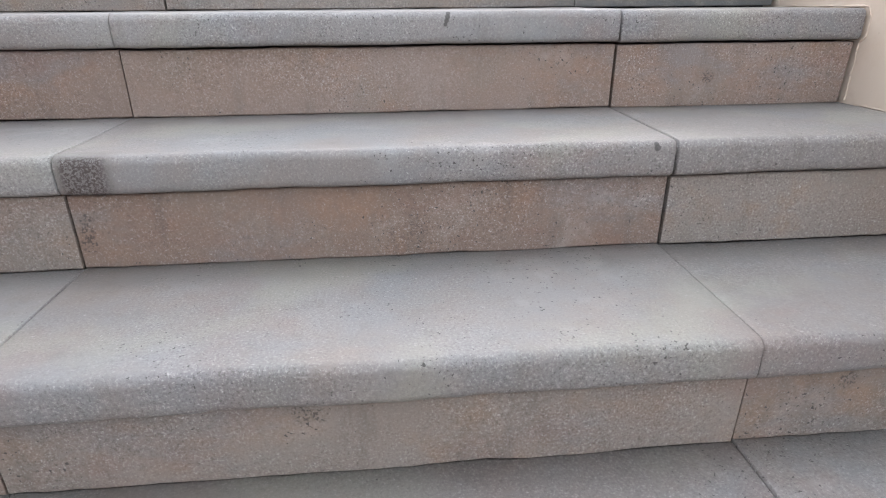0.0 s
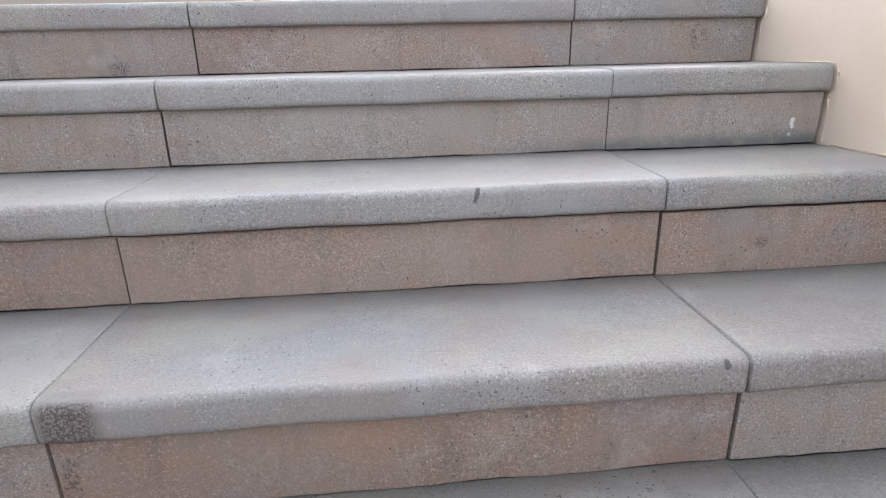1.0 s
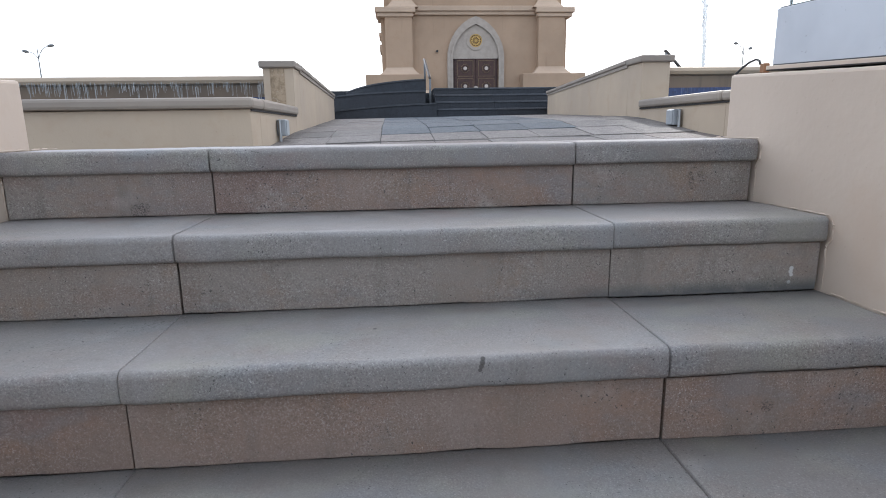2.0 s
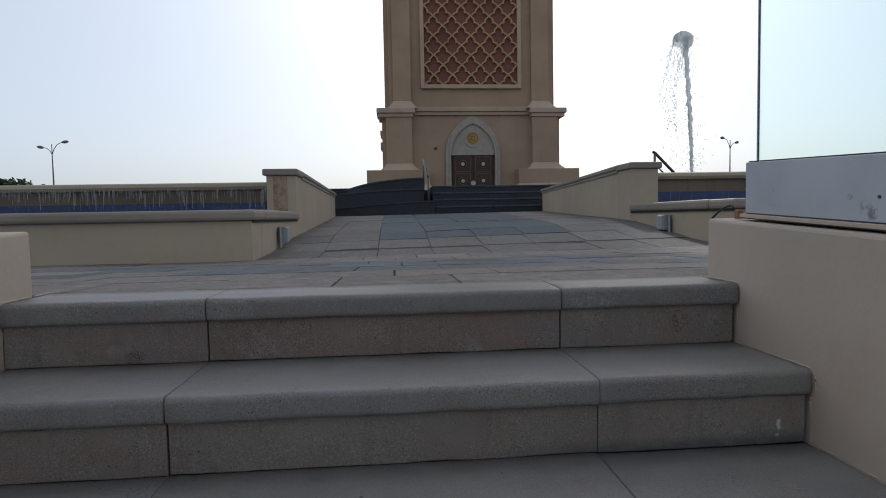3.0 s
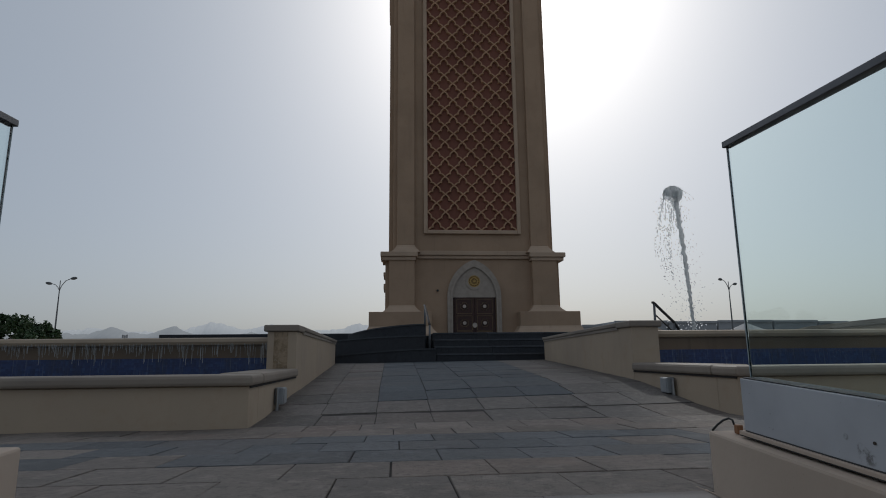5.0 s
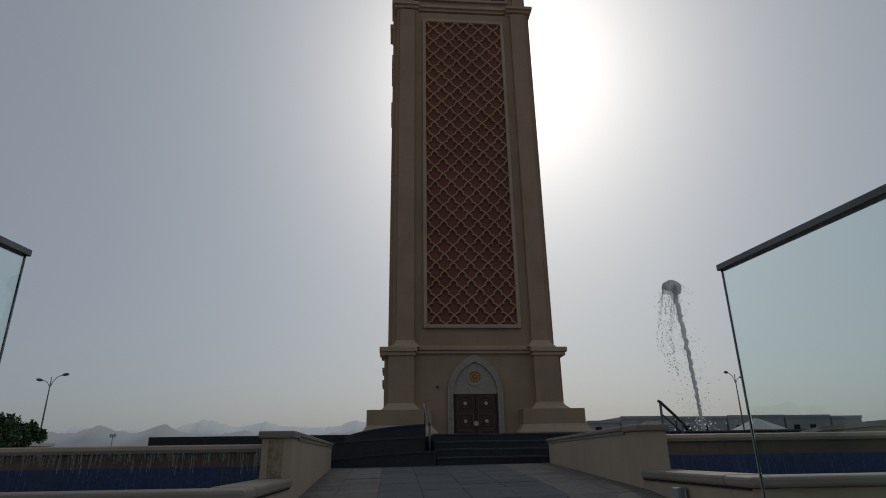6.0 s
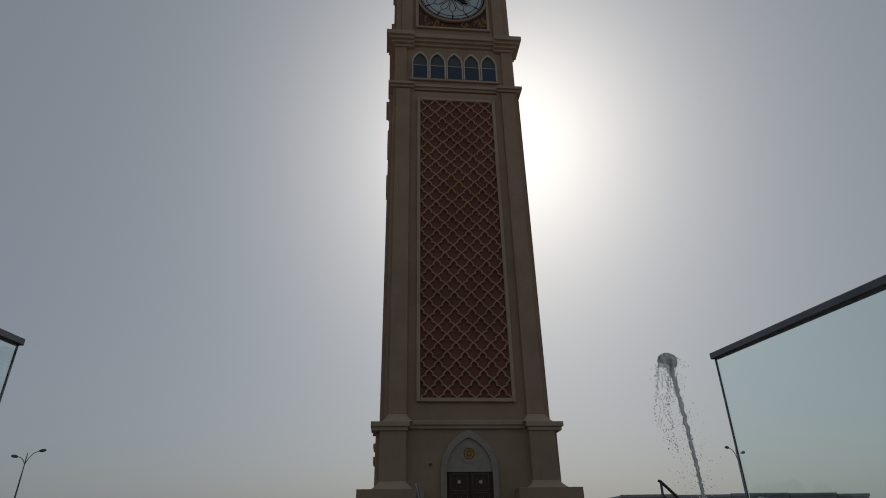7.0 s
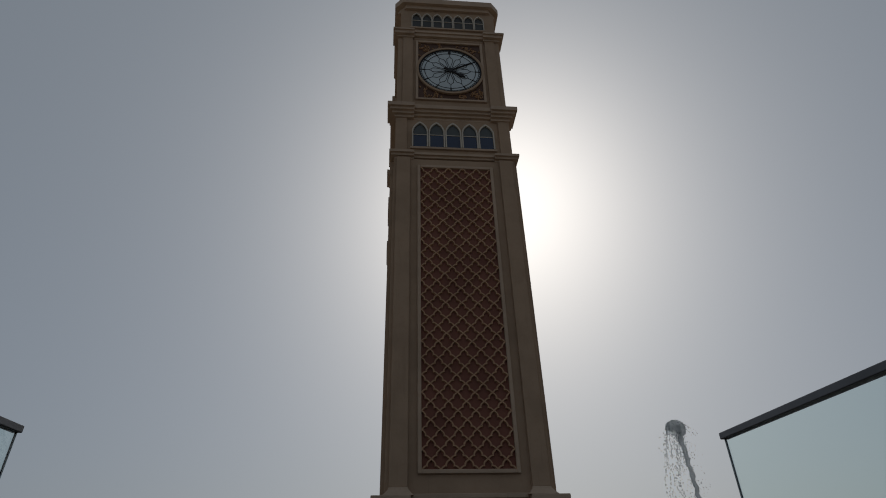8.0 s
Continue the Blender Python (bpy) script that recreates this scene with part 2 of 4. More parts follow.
SPOTS = (((0.155, -1.009, -0.737), 0.016), ((0.175, -1.009, -0.74), 0.012), ((0.127, -1.009, -0.722), 0.009), ((-0.163, -0.743, -0.592), 0.012), ((-0.164, -0.743, -0.61), 0.014), ((-0.166, -0.743, -0.63), 0.016), ((0.862, -0.477, -0.446), 0.015), ((0.978, 0.055, -0.1), 0.012), ((0.984, 0.055, -0.116), 0.012), ((0.988, 0.055, -0.13), 0.009), ((1.005, 0.055, -0.098), 0.01), ((1.01, 0.055, -0.114), 0.01), ((-0.354, 0.055, -0.155), 0.024), ((-0.34, 0.055, -0.148), 0.016), ((0.812, -1.009, -0.742), 0.016))
PALE = (((1.075, -0.211, -0.285), 0.006), ((1.076, -0.211, -0.278), 0.006), ((1.077, -0.211, -0.292), 0.005), ((1.073, -0.211, -0.308), 0.005))
# one stone: risers stained; cool sky and warm bounce light also in these colours
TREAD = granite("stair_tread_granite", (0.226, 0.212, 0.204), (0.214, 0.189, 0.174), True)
RISER = granite("stair_riser_granite", (0.239, 0.184, 0.154), (0.217, 0.152, 0.117), spots=SPOTS, pale=PALE)
RISER_GREY = granite("grey_riser_granite", (0.236, 0.204, 0.179), (0.217, 0.175, 0.145), spots=SPOTS, pale=PALE)
BED = plain("dark_mortar", (0.035, 0.031, 0.028), 0.95)
WALL = plaster("cream_render", (0.43, 0.338, 0.242), (0.365, 0.29, 0.215))
# pinker render, its colour also raised for the stronger light on the stair walls
WALL_STAIR = plaster("pinkish_cream_render", (0.56, 0.452, 0.362), (0.46, 0.366, 0.291), 0.85, 0.3, 45.0)
WETSTONE = plaster("wet_brown_limestone", (0.155, 0.103, 0.06), (0.088, 0.06, 0.037), 0.4, 0.85, 60.0)
COPING = plaster("limestone_coping", (0.285, 0.238, 0.19), (0.195, 0.163, 0.134), 0.7, 0.4, 60.0)
PAVE_WARM = paving("sandstone_paver", (0.2, 0.17, 0.146), (0.15, 0.132, 0.118))
PAVE_RAMP = paving("ramp_sandstone", (0.158, 0.141, 0.128), (0.122, 0.112, 0.104))
PAVE_GREY = paving("grey_paver", (0.105, 0.112, 0.121), (0.135, 0.135, 0.136))
PAVE_BLUE = paving("slate_blue_paver", (0.07, 0.082, 0.094), (0.092, 0.103, 0.114))
PAVE_REST = paving("sandstone_paver_rest", (0.165, 0.143, 0.122), (0.125, 0.11, 0.098), True)
DARK = paving("charcoal_granite", (0.021, 0.024, 0.03), (0.03, 0.033, 0.04))
# paler copy of the charcoal granite: light on the tops put into colour
DARK_LIT = paving("lit_charcoal_granite", (0.05, 0.054, 0.062), (0.06, 0.064, 0.072))
STUCCO = plaster("sand_stucco", (0.372, 0.26, 0.174), (0.318, 0.222, 0.148), 0.9, 0.3, 25.0)
STUCCO_TRIM = plaster("pale_sand_trim", (0.445, 0.328, 0.235), (0.38, 0.28, 0.2), 0.85, 0.3, 25.0)
BRICK_RED = plaster("terracotta_panel", (0.2, 0.082, 0.056), (0.165, 0.068, 0.047), 0.9, 0.2, 30.0)
LATTICE = plaster("sand_lattice", (0.43, 0.265, 0.16), (0.36, 0.22, 0.132), 0.85, 0.2, 30.0)
WHITE = plain("pale_stone", (0.36, 0.306, 0.256), 0.8, 0, 0.15)
WOOD = plain("dark_carved_wood", (0.055, 0.021, 0.014), 0.6, 0, 0.4, 8.0)
WINTRIM = plaster("cream_window_frame", (0.55, 0.49, 0.41), (0.48, 0.43, 0.36))
GOLD = plain("gilt_metal", (0.4, 0.26, 0.09), 0.4, 0.8)
GILT_DULL = plain("dull_gilt", (0.17, 0.115, 0.06), 0.5, 0.3)
SCROLL = plain("bronze_scrollwork", (0.42, 0.235, 0.11), 0.6, 0.2)
RAIL_DARK = plain("dark_bronze_rail", (0.07, 0.055, 0.045), 0.45, 0.4)
BRASS_PALE = plain("pale_nickel", (0.42, 0.36, 0.31), 0.4, 0.6)
GLASS_EDGE = plain("polished_glass_edge", (0.4, 0.46, 0.47), 0.25, 0, 0.2)
STEEL = plain("brushed_steel", (0.4, 0.41, 0.42), 0.35, 1.0)
RAILCAP = plain("dark_anodised_rail", (0.12, 0.12, 0.125), 0.4, 0.8)
CLAD = clad("pale_grey_cladding")
STAINED = stained("water_stained_render")
BOXGREY = plain("grey_plastic_box", (0.33, 0.34, 0.35), 0.5)
BLACK = plain("black_rubber", (0.02, 0.02, 0.02), 0.6)
GLASS = glass("balustrade_glass", (0.86, 0.96, 0.94), 0.0, 1.33)
WINDOW = plain("blue_tinted_glazing", (0.018, 0.032, 0.075), 0.06, 0, 0.2, 1.0)
WINDOW_UP = plain("pale_blind_glazing", (0.055, 0.062, 0.06), 0.3, 0, 0.2, 1.0)
WINDOW_DIM = plain("dim_brown_glazing", (0.03, 0.028, 0.024), 0.45, 0, 0.3, 1.0)
DIAL = plain("milky_clock_glass", (0.5, 0.55, 0.57), 0.25, 0, 0.1, 1.0)
IRON = plain("black_iron", (0.015, 0.014, 0.016), 0.5, 0.6)
FILIGREE = plain("bronze_filigree", (0.085, 0.038, 0.02), 0.5, 0.4)
MOSAIC = mosaic("blue_glass_mosaic")
WATER = water("pool_water")
JET = glass("fountain_water", (0.88, 0.9, 0.91), 0.18, 1.3)
FOAM = glass("solid_white_water", (0.56, 0.58, 0.59), 0.75, 1.12)
FOAM.node_tree.nodes["Principled BSDF"].inputs["Transmission Weight"].default_value = 0.62
STREAM = plain("foaming_water_thread", (0.4, 0.395, 0.38), 0.25)
COPING_TAN = plaster("tan_wet_coping", (0.38, 0.288, 0.195), (0.25, 0.2, 0.145), 0.55, 0.5, 60.0)
SAND = paving("dusty_ground", (0.27, 0.235, 0.185), (0.25, 0.215, 0.165))
LEAF = plain("dark_green_leaf", (0.045, 0.085, 0.03), 0.6, 0, 0.5, 3.0)
BARK = plain("bark", (0.14, 0.1, 0.07), 0.9)
LAMPGREY = plain("galvanised_pole", (0.12, 0.125, 0.13), 0.5, 0.3)
# grey of hall, pavilion and mast, lightened to carry the distance haze
FARWALL = plain("haze_greyed_wall", (0.31, 0.32, 0.335), 0.9, 0, 0.15, 0.2)
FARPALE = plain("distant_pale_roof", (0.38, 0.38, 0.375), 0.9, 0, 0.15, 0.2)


# distance haze is put into the hills' colour and a faint glow
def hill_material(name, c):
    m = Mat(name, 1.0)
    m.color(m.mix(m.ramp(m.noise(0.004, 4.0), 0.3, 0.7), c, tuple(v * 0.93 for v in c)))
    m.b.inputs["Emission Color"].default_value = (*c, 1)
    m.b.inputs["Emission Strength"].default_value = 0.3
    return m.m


# far ridge gets a paler colour for its thicker haze
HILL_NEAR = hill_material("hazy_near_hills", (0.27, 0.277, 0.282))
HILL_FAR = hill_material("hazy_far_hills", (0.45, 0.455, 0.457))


# ---- mesh helpers ----
def thing(name, label, category, group="", kind="", at=(0, 0, 0)):
    ob = new(name)
    ob.location = at
    ob.empty_display_size = 0.1
    return tagged(ob, label, category, group, kind)


def mesh_of(bm, name, mat, smooth=False):
    me = bpy.data.meshes.new(name)
    bmesh.ops.recalc_face_normals(bm, faces=bm.faces)
    bm.to_mesh(me)
    bm.free()
    me.materials.append(mat)
    if smooth:
        me.polygons.foreach_set("use_smooth", [True] * len(me.polygons))
    return me


def part(name, bm, mat, parent=None, label="", smooth=False, kind=""):
    ob = new(name, mesh_of(bm, name, mat, smooth))
    if parent is not None:
        ob.parent = parent
        if parent.type == "EMPTY":
            ob.location = -parent.location
    return tagged(ob, label, kind=kind)


def box(x0, x1, y0, y1, z0, z1, bev=0.0, bm=None, segs=2):
    own = bmesh.new()
    bmesh.ops.create_cube(own, size=1.0)
    for v in own.verts:
        v.co = Vector(((x0 + x1) / 2 + v.co.x * (x1 - x0), (y0 + y1) / 2 + v.co.y * (y1 - y0), (z0 + z1) / 2 + v.co.z * (z1 - z0)))
    if bev:
        bmesh.ops.bevel(own, geom=own.edges[:], offset=bev, segments=segs, affect="EDGES", profile=0.5)
    return merged(own, bm)


def merged(own, bm):
    if bm is None:
        return own
    me = bpy.data.meshes.new("scratch")
    own.to_mesh(me)
    own.free()
    bm.from_mesh(me)
    bpy.data.meshes.remove(me)
    return bm


def prism(pts, axis, a, b, bm=None, bev=0.0):
    """A polygon of (u, v) points drawn out from a to b along axis: y -> (u, ., v), x -> (., u, v), z -> (u, v, .)."""
    own = bmesh.new()
    put = {"y": lambda u, v, w: (u, w, v), "x": lambda u, v, w: (w, u, v), "z": lambda u, v, w: (u, v, w)}[axis]
    lo = [own.verts.new(put(u, v, a)) for u, v in pts]
    hi = [own.verts.new(put(u, v, b)) for u, v in pts]
    n = len(pts)
    own.faces.new(lo)
    own.faces.new(hi[::-1])
    for i in range(n):
        own.faces.new((lo[i], lo[(i + 1) % n], hi[(i + 1) % n], hi[i]))
    bmesh.ops.recalc_face_normals(own, faces=own.faces)
    if bev:
        bmesh.ops.bevel(own, geom=own.edges[:], offset=bev, segments=2, affect="EDGES", profile=0.5)
    return merged(own, bm)


def tube(points, radius, bm=None, sides=10, taper=None):
    own = bm or bmesh.new()
    pts = [Vector(p) for p in points]
    rings = []
    for i, p in enumerate(pts):
        d = (pts[min(i + 1, len(pts) - 1)] - pts[max(i - 1, 0)]).normalized()
        q = d.to_track_quat("Z", "Y")
        r = taper[i] if taper else radius
        rings.append([own.verts.new(p + q @ Vector((r * math.cos(k * math.tau / sides), r * math.sin(k * math.tau / sides), 0))) for k in range(sides)])
    for a, b in zip(rings, rings[1:]):
        for k in range(sides):
            own.faces.new((a[k], a[(k + 1) % sides], b[(k + 1) % sides], b[k]))
    own.faces.new(rings[0][::-1])
    own.faces.new(rings[-1])
    return own


def ribbon(pts, width, depth, y, bm):
    """A flat strip along points (x, z), standing proud of the plane y by depth."""
    vs = []
    for i, (x, z) in enumerate(pts):
        a, b = pts[max(i - 1, 0)], pts[min(i + 1, len(pts) - 1)]
        d = Vector((b[0] - a[0], b[1] - a[1])).normalized() * (width / 2)
        nx, nz = -d.y, d.x
        vs.append([bm.verts.new(p) for p in ((x + nx, y, z + nz), (x + nx * 0.6, y - depth, z + nz * 0.6), (x - nx * 0.6, y - depth, z - nz * 0.6), (x - nx, y, z - nz))])
    for a, b in zip(vs, vs[1:]):
        for k in range(3):
            bm.faces.new((a[k], a[k + 1], b[k + 1], b[k]))
    return bm


def gothic(x, half, z0, spring, top, n=10):
    """Outline of a two-centred pointed arch on straight jambs."""
    h = top - spring
    c = (h * h - half * half) / (2 * half)
    left = [(x - half, z0)]
    for i in range(n + 1):
        a = math.asin(h / (half + c)) * i / n
        left.append((x + c - (half + c) * math.cos(a), spring + (half + c) * math.sin(a)))
    return left + [(2 * x - u, v) for u, v in reversed(left[:-1])]


def arch_frame(outer, inner, y0, y1, bm=None):
    own = bmesh.new()
    for o0, o1, i0, i1 in zip(outer, outer[1:], inner, inner[1:]):
        q = [own.verts.new((u, y, v)) for y in (y0, y1) for u, v in (o0, o1, i1, i0)]
        for f in ((0, 1, 2, 3), (7, 6, 5, 4), (0, 4, 5, 1), (3, 2, 6, 7), (0, 3, 7, 4), (1, 5, 6, 2)):
            own.faces.new([q[k] for k in f])
    bmesh.ops.remove_doubles(own, verts=own.verts, dist=1e-5)
    return merged(own, bm)


def disc(x, y, z, r, depth, bm=None, n=48, hole=0.0):
    outer = [(x + r * math.cos(k * math.tau / n), z + r * math.sin(k * math.tau / n)) for k in range(n)]
    if not hole:
        return prism(outer, "y", y - depth, y, bm)
    inner = [(x + hole * math.cos(k * math.tau / n), z + hole * math.sin(k * math.tau / n)) for k in range(n)]
    return arch_frame(outer + outer[:1], inner + inner[:1], y - depth, y, bm)


# ---- ground, podium, plaza ----
WEST_EDGE = ((0.25, -0.013), (2.8, -0.115), (3.4, -0.08), (4.5, 0.013), (10.4, 0.235), (12.0, 0.24))
EAST_EDGE = ((0.25, -0.013), (2.4, -0.085), (3.05, -0.071), (3.58, 0.003), (4.5, 0.11), (10.4, 0.262), (12.0, 0.265))


def along(edge, y):
    return float(np.interp(y, [p[0] for p in edge], [p[1] for p in edge]))


def plaza_z(y, x=1.0):
    """Height of the paving: it dips towards the pools, then climbs between their flank walls."""
    a = (min(max(x, -1.2), 3.4) + 0.72) / 3.46
    return sum(along(WEST_EDGE, v) * (1 - a) + along(EAST_EDGE, v) * a for v in (y - 0.3, y - 0.1, y + 0.1, y + 0.3)) / 4


def lie(ob, x, y, rnd):
    """Lay a paving stone on the sloping ground, not quite true."""
    ob.location = (x + rnd.uniform(-0.0012, 0.0012), y, plaza_z(y, x) + rnd.uniform(-0.002, 0.002))
    dy = (plaza_z(y + 0.2, x) - plaza_z(y - 0.2, x)) / 0.4
    dx = (plaza_z(y, x + 0.2) - plaza_z(y, x - 0.2)) / 0.4
    ob.rotation_euler = (math.atan(dy) + radians(rnd.uniform(-0.2, 0.2)), -math.atan(dx) + radians(rnd.uniform(-0.2, 0.2)), radians(rnd.uniform(-0.2, 0.2)))


bm = bmesh.new()
box(-3000, 3000, -600, 4000, -2.5, -1.45, bm=bm)
ground = tagged(part("ground", bm, SAND), "dusty tan open ground reaching the hazy horizon", "ground", kind="structure")
bm = bmesh.new()
prism([(0.25, -0.4), (0.25, -0.05), (2.8, -0.15), (3.4, -0.12), (4.5, -0.03), (10.4, 0.2), (12.0, 0.2), (12.0, -0.4)], "x", -9, 12, bm)
plaza_bed = tagged(part("pavement", bm, BED), "paved plaza rising gently towards the dark stairs", "pavement", kind="structure")
bm = bmesh.new()
box(-60, 60, 2.8, 90, -1.5, -0.42, bm=bm)
box(-60, -0.93, -30, 2.8, -1.5, -0.42, bm=bm)
box(1.45, 60, -30, 2.8, -1.5, -0.42, bm=bm)
tagged(part("terrace", bm, SAND), "tan terrace fill under the plaza and pools", "ground", kind="structure")

# ---- the granite stairs ----
STEP_H, STEP_D, LEFT, RIGHT = 0.165, 0.266, -0.645, 1.145
JOINTS = (LEFT, -0.181, 0.68, RIGHT)
TOPS = (-0.014, -0.168, -0.328, -0.499, -0.667, -0.825, -0.99, -1.155, -1.32)  # the rises are not quite equal
stairs = thing("entrance_stairs", "weathered speckled granite steps with rounded nosings between cream walls", "stairs", kind="structure", at=(0.25, -1, -1.4))


def swept(profile, xa, xb, inset):
    """A stone whose section (y, z) runs from xa to xb, its ends eased by inset."""
    own = bmesh.new()
    cy = sum(p[0] for p in profile) / len(profile)
    cz = sum(p[1] for p in profile) / len(profile)
    rings = []
    n = max(2, int((xb - xa) / 0.018))
    spots = [(xa, 1), (xa + inset, 0)] + [(xa + inset + (xb - xa - 2 * inset) * k / n, 0) for k in range(1, n)] + [(xb - inset, 0), (xb, 1)]
    for x, end in spots:
        ring = []
        for y, z in profile:
            d = Vector((cy - y, cz - z))
            s = d.normalized() * inset * 0.8 if end else Vector((0, 0))
            w = 0.0026 * noise.noise(Vector((x * 7, y * 9, z * 9))) + 0.0016 * noise.noise(Vector((x * 34, y * 30, z * 30)))
            if -0.03 < z < -0.0005 and y < 0.03:  # chipped arris
                w += 0.0014 * noise.noise(Vector((x * 110, y * 60, z * 60))) + 0.004 * max(0.0, noise.noise(Vector((x * 45, 3, z * 40))) - 0.35)
            ring.append(own.verts.new((x, y + s.x + w, z + s.y + w * 0.5)))
        rings.append(ring)
    for a, b in zip(rings, rings[1:]):
        for k in range(len(profile)):
            own.faces.new((a[k], a[(k + 1) % len(profile)], b[(k + 1) % len(profile)], b[k]))
    own.faces.new(rings[0][::-1])
    own.faces.new(rings[-1])
    return own


R = 0.014
NOSE = [(0.305, 0.0), (0.2, 0.0), (0.1, 0.0), (R + 0.02, 0.0)]
NOSE += [(R - R * math.sin(a), -R + R * math.cos(a)) for a in (radians(d) for d in range(5, 91, 17))]
NOSE += [(0.0, -0.042), (0.001, -0.0485), (0.004, -0.0525), (0.01, -0.054), (0.305, -0.054)]
BLOCK = [(0.0, -0.058), (0.0, -0.11), (0.0, -0.1625), (0.0015, -0.1644), (0.13, -0.1644), (0.13, -0.0562), (0.0015, -0.0562)]
NOSE_TOP = [(min(u, 0.189), v) for u, v in NOSE if u != 0.2]  # the top slab meets the pavers
rng = random.Random(4)
GREY_BLOCKS = {(0, 0), (0, 2), (1, 0), (1, 1), (1, 2), (3, 0), (3, 2), (4, 1), (4, 2)}  # paler quarry batch
for j in range(3):
    xa, xb = JOINTS[j] + (0.004 if j == 0 else 0.0016), JOINTS[j + 1] - (0.004 if j == 2 else 0.0016)
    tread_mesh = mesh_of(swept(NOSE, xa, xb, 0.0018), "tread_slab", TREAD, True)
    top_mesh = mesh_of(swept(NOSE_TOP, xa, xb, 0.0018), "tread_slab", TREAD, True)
    riser_mesh, grey_mesh = (mesh_of(swept(BLOCK, xa, xb - (0.006 if j == 2 else 0.0), 0.0009), "riser_block", m) for m in (RISER, RISER_GREY))
    for i in range(8):
        y = 0.055 - STEP_D * i
        shift = 0.0 if i == 0 else rng.uniform(-0.0015, 0.0015)
        for name, me, off in (("tread_slab", tread_mesh, -0.014), ("riser_block", riser_mesh, 0.0)):
            if me == riser_mesh and (i, j) in GREY_BLOCKS:
                me = grey_mesh
            ob = new(name, top_mesh if i == 0 and me == tread_mesh else me)
            ob.parent = stairs
            ob.location = Vector((shift, y + off + rng.uniform(-0.002, 0.002), TOPS[i] + rng.uniform(-0.0008, 0.0008))) - stairs.location
            ob.scale.z = (TOPS[i] - TOPS[i + 1]) / STEP_H if name == "riser_block" else 1.0
            ob.rotation_euler = (0, radians(rng.uniform(-0.06, 0.06)), radians(rng.uniform(-0.12, 0.12)))
bm = bmesh.new()
prof = [(0.7, -1.5), (0.7, -0.08)]
for i in range(8):
    y = 0.055 - STEP_D * i + 0.03
    prof += [(y, TOPS[i] - 0.085), (y, TOPS[i + 1] - 0.06)]
prof += [(prof[-1][0], -1.5)]
prism(prof, "x", LEFT + 0.01, RIGHT - 0.012, bm)
part("mortar_bed", bm, BED, stairs)
bm = box(LEFT, RIGHT, -6.0, -2.07, -1.5, -1.322)
tagged(part("lower_landing", bm, PAVE_WARM), "stone landing at the foot of the stairs", "pavement", kind="structure")

# ---- stair walls with glass balustrades ----
SLOPE = 0.055


def stair_wall(x0, x1, end, name):
    own = thing(name, "smooth cream rendered stair wall with a hairline-cracked edge", "wall", kind="structure", at=((x0 + x1) / 2, -1, -1.5))
    top = [(-4.0, 0.15 - SLOPE * (end + 4.0)), (end, 0.152)]
    bm = prism([(-4.0, -1.5), (end, -1.5), (end, 0.152), (end - 0.6, 0.152 - SLOPE * 0.6), (-4.0, top[0][1])], "x", x0, x1, None, 0.008)
    # slightly wavy arrises
    bmesh.ops.subdivide_edges(bm, edges=[e for e in bm.edges if e.calc_length() > 0.4 and abs(e.verts[0].co.y - e.verts[1].co.y) > 0.4], cuts=90)
    for v in bm.verts:
        q = v.co.copy()
        v.co = q + Vector((0, 0, 0.0012 * noise.noise(q * 9)))
    bmesh.ops.triangulate(bm, faces=[f for f in bm.faces if len(f.verts) > 4])
    part("wall_body", bm, WALL_STAIR, own)
    return own


def plaster_bead(x, own):
    """Ragged filler squeezed along the steps where they meet the wall."""
    r = random.Random(31)
    for i in range(6):
        y, z = 0.055 - STEP_D * i, TOPS[i]
        foot = TOPS[i + 1]
        path = [(y - 0.004, foot + 0.004), (y - 0.004, foot + 0.05), (y - 0.003, z - 0.062), (y - 0.016, z - 0.05), (y - 0.017, z - 0.018), (y - 0.004, z + 0.001), (y + 0.1, z + 0.001), (y + 0.24, z + 0.001)]
        line, fat = [], []
        for (ya, za), (yb, zb) in zip(path, path[1:]):
            n = max(2, int(math.hypot(yb - ya, zb - za) / 0.004))
            for k in range(n):
                a = k / n
                rag = noise.noise(Vector((i * 3.3, (ya + (yb - ya) * a) * 40, (za + (zb - za) * a) * 40)))
                line.append((x, ya + (yb - ya) * a + 0.002 * rag, za + (zb - za) * a + 0.001 * rag))
                fat.append(max(0.0005, 0.0012 + 0.0032 * rag + r.uniform(-0.0006, 0.0006)))
        part("filler_bead", tube(line, 0.003, None, 6, fat), WALL_STAIR, own, "ragged cream filler along the step ends")


wall_right = stair_wall(1.147, 1.47, 0.2, "wall_east")
wall_left = stair_wall(-0.98, -0.645, 0.178, "wall_west")
plaster_bead(1.1465, wall_right)
plaster_bead(-0.6445, wall_left)


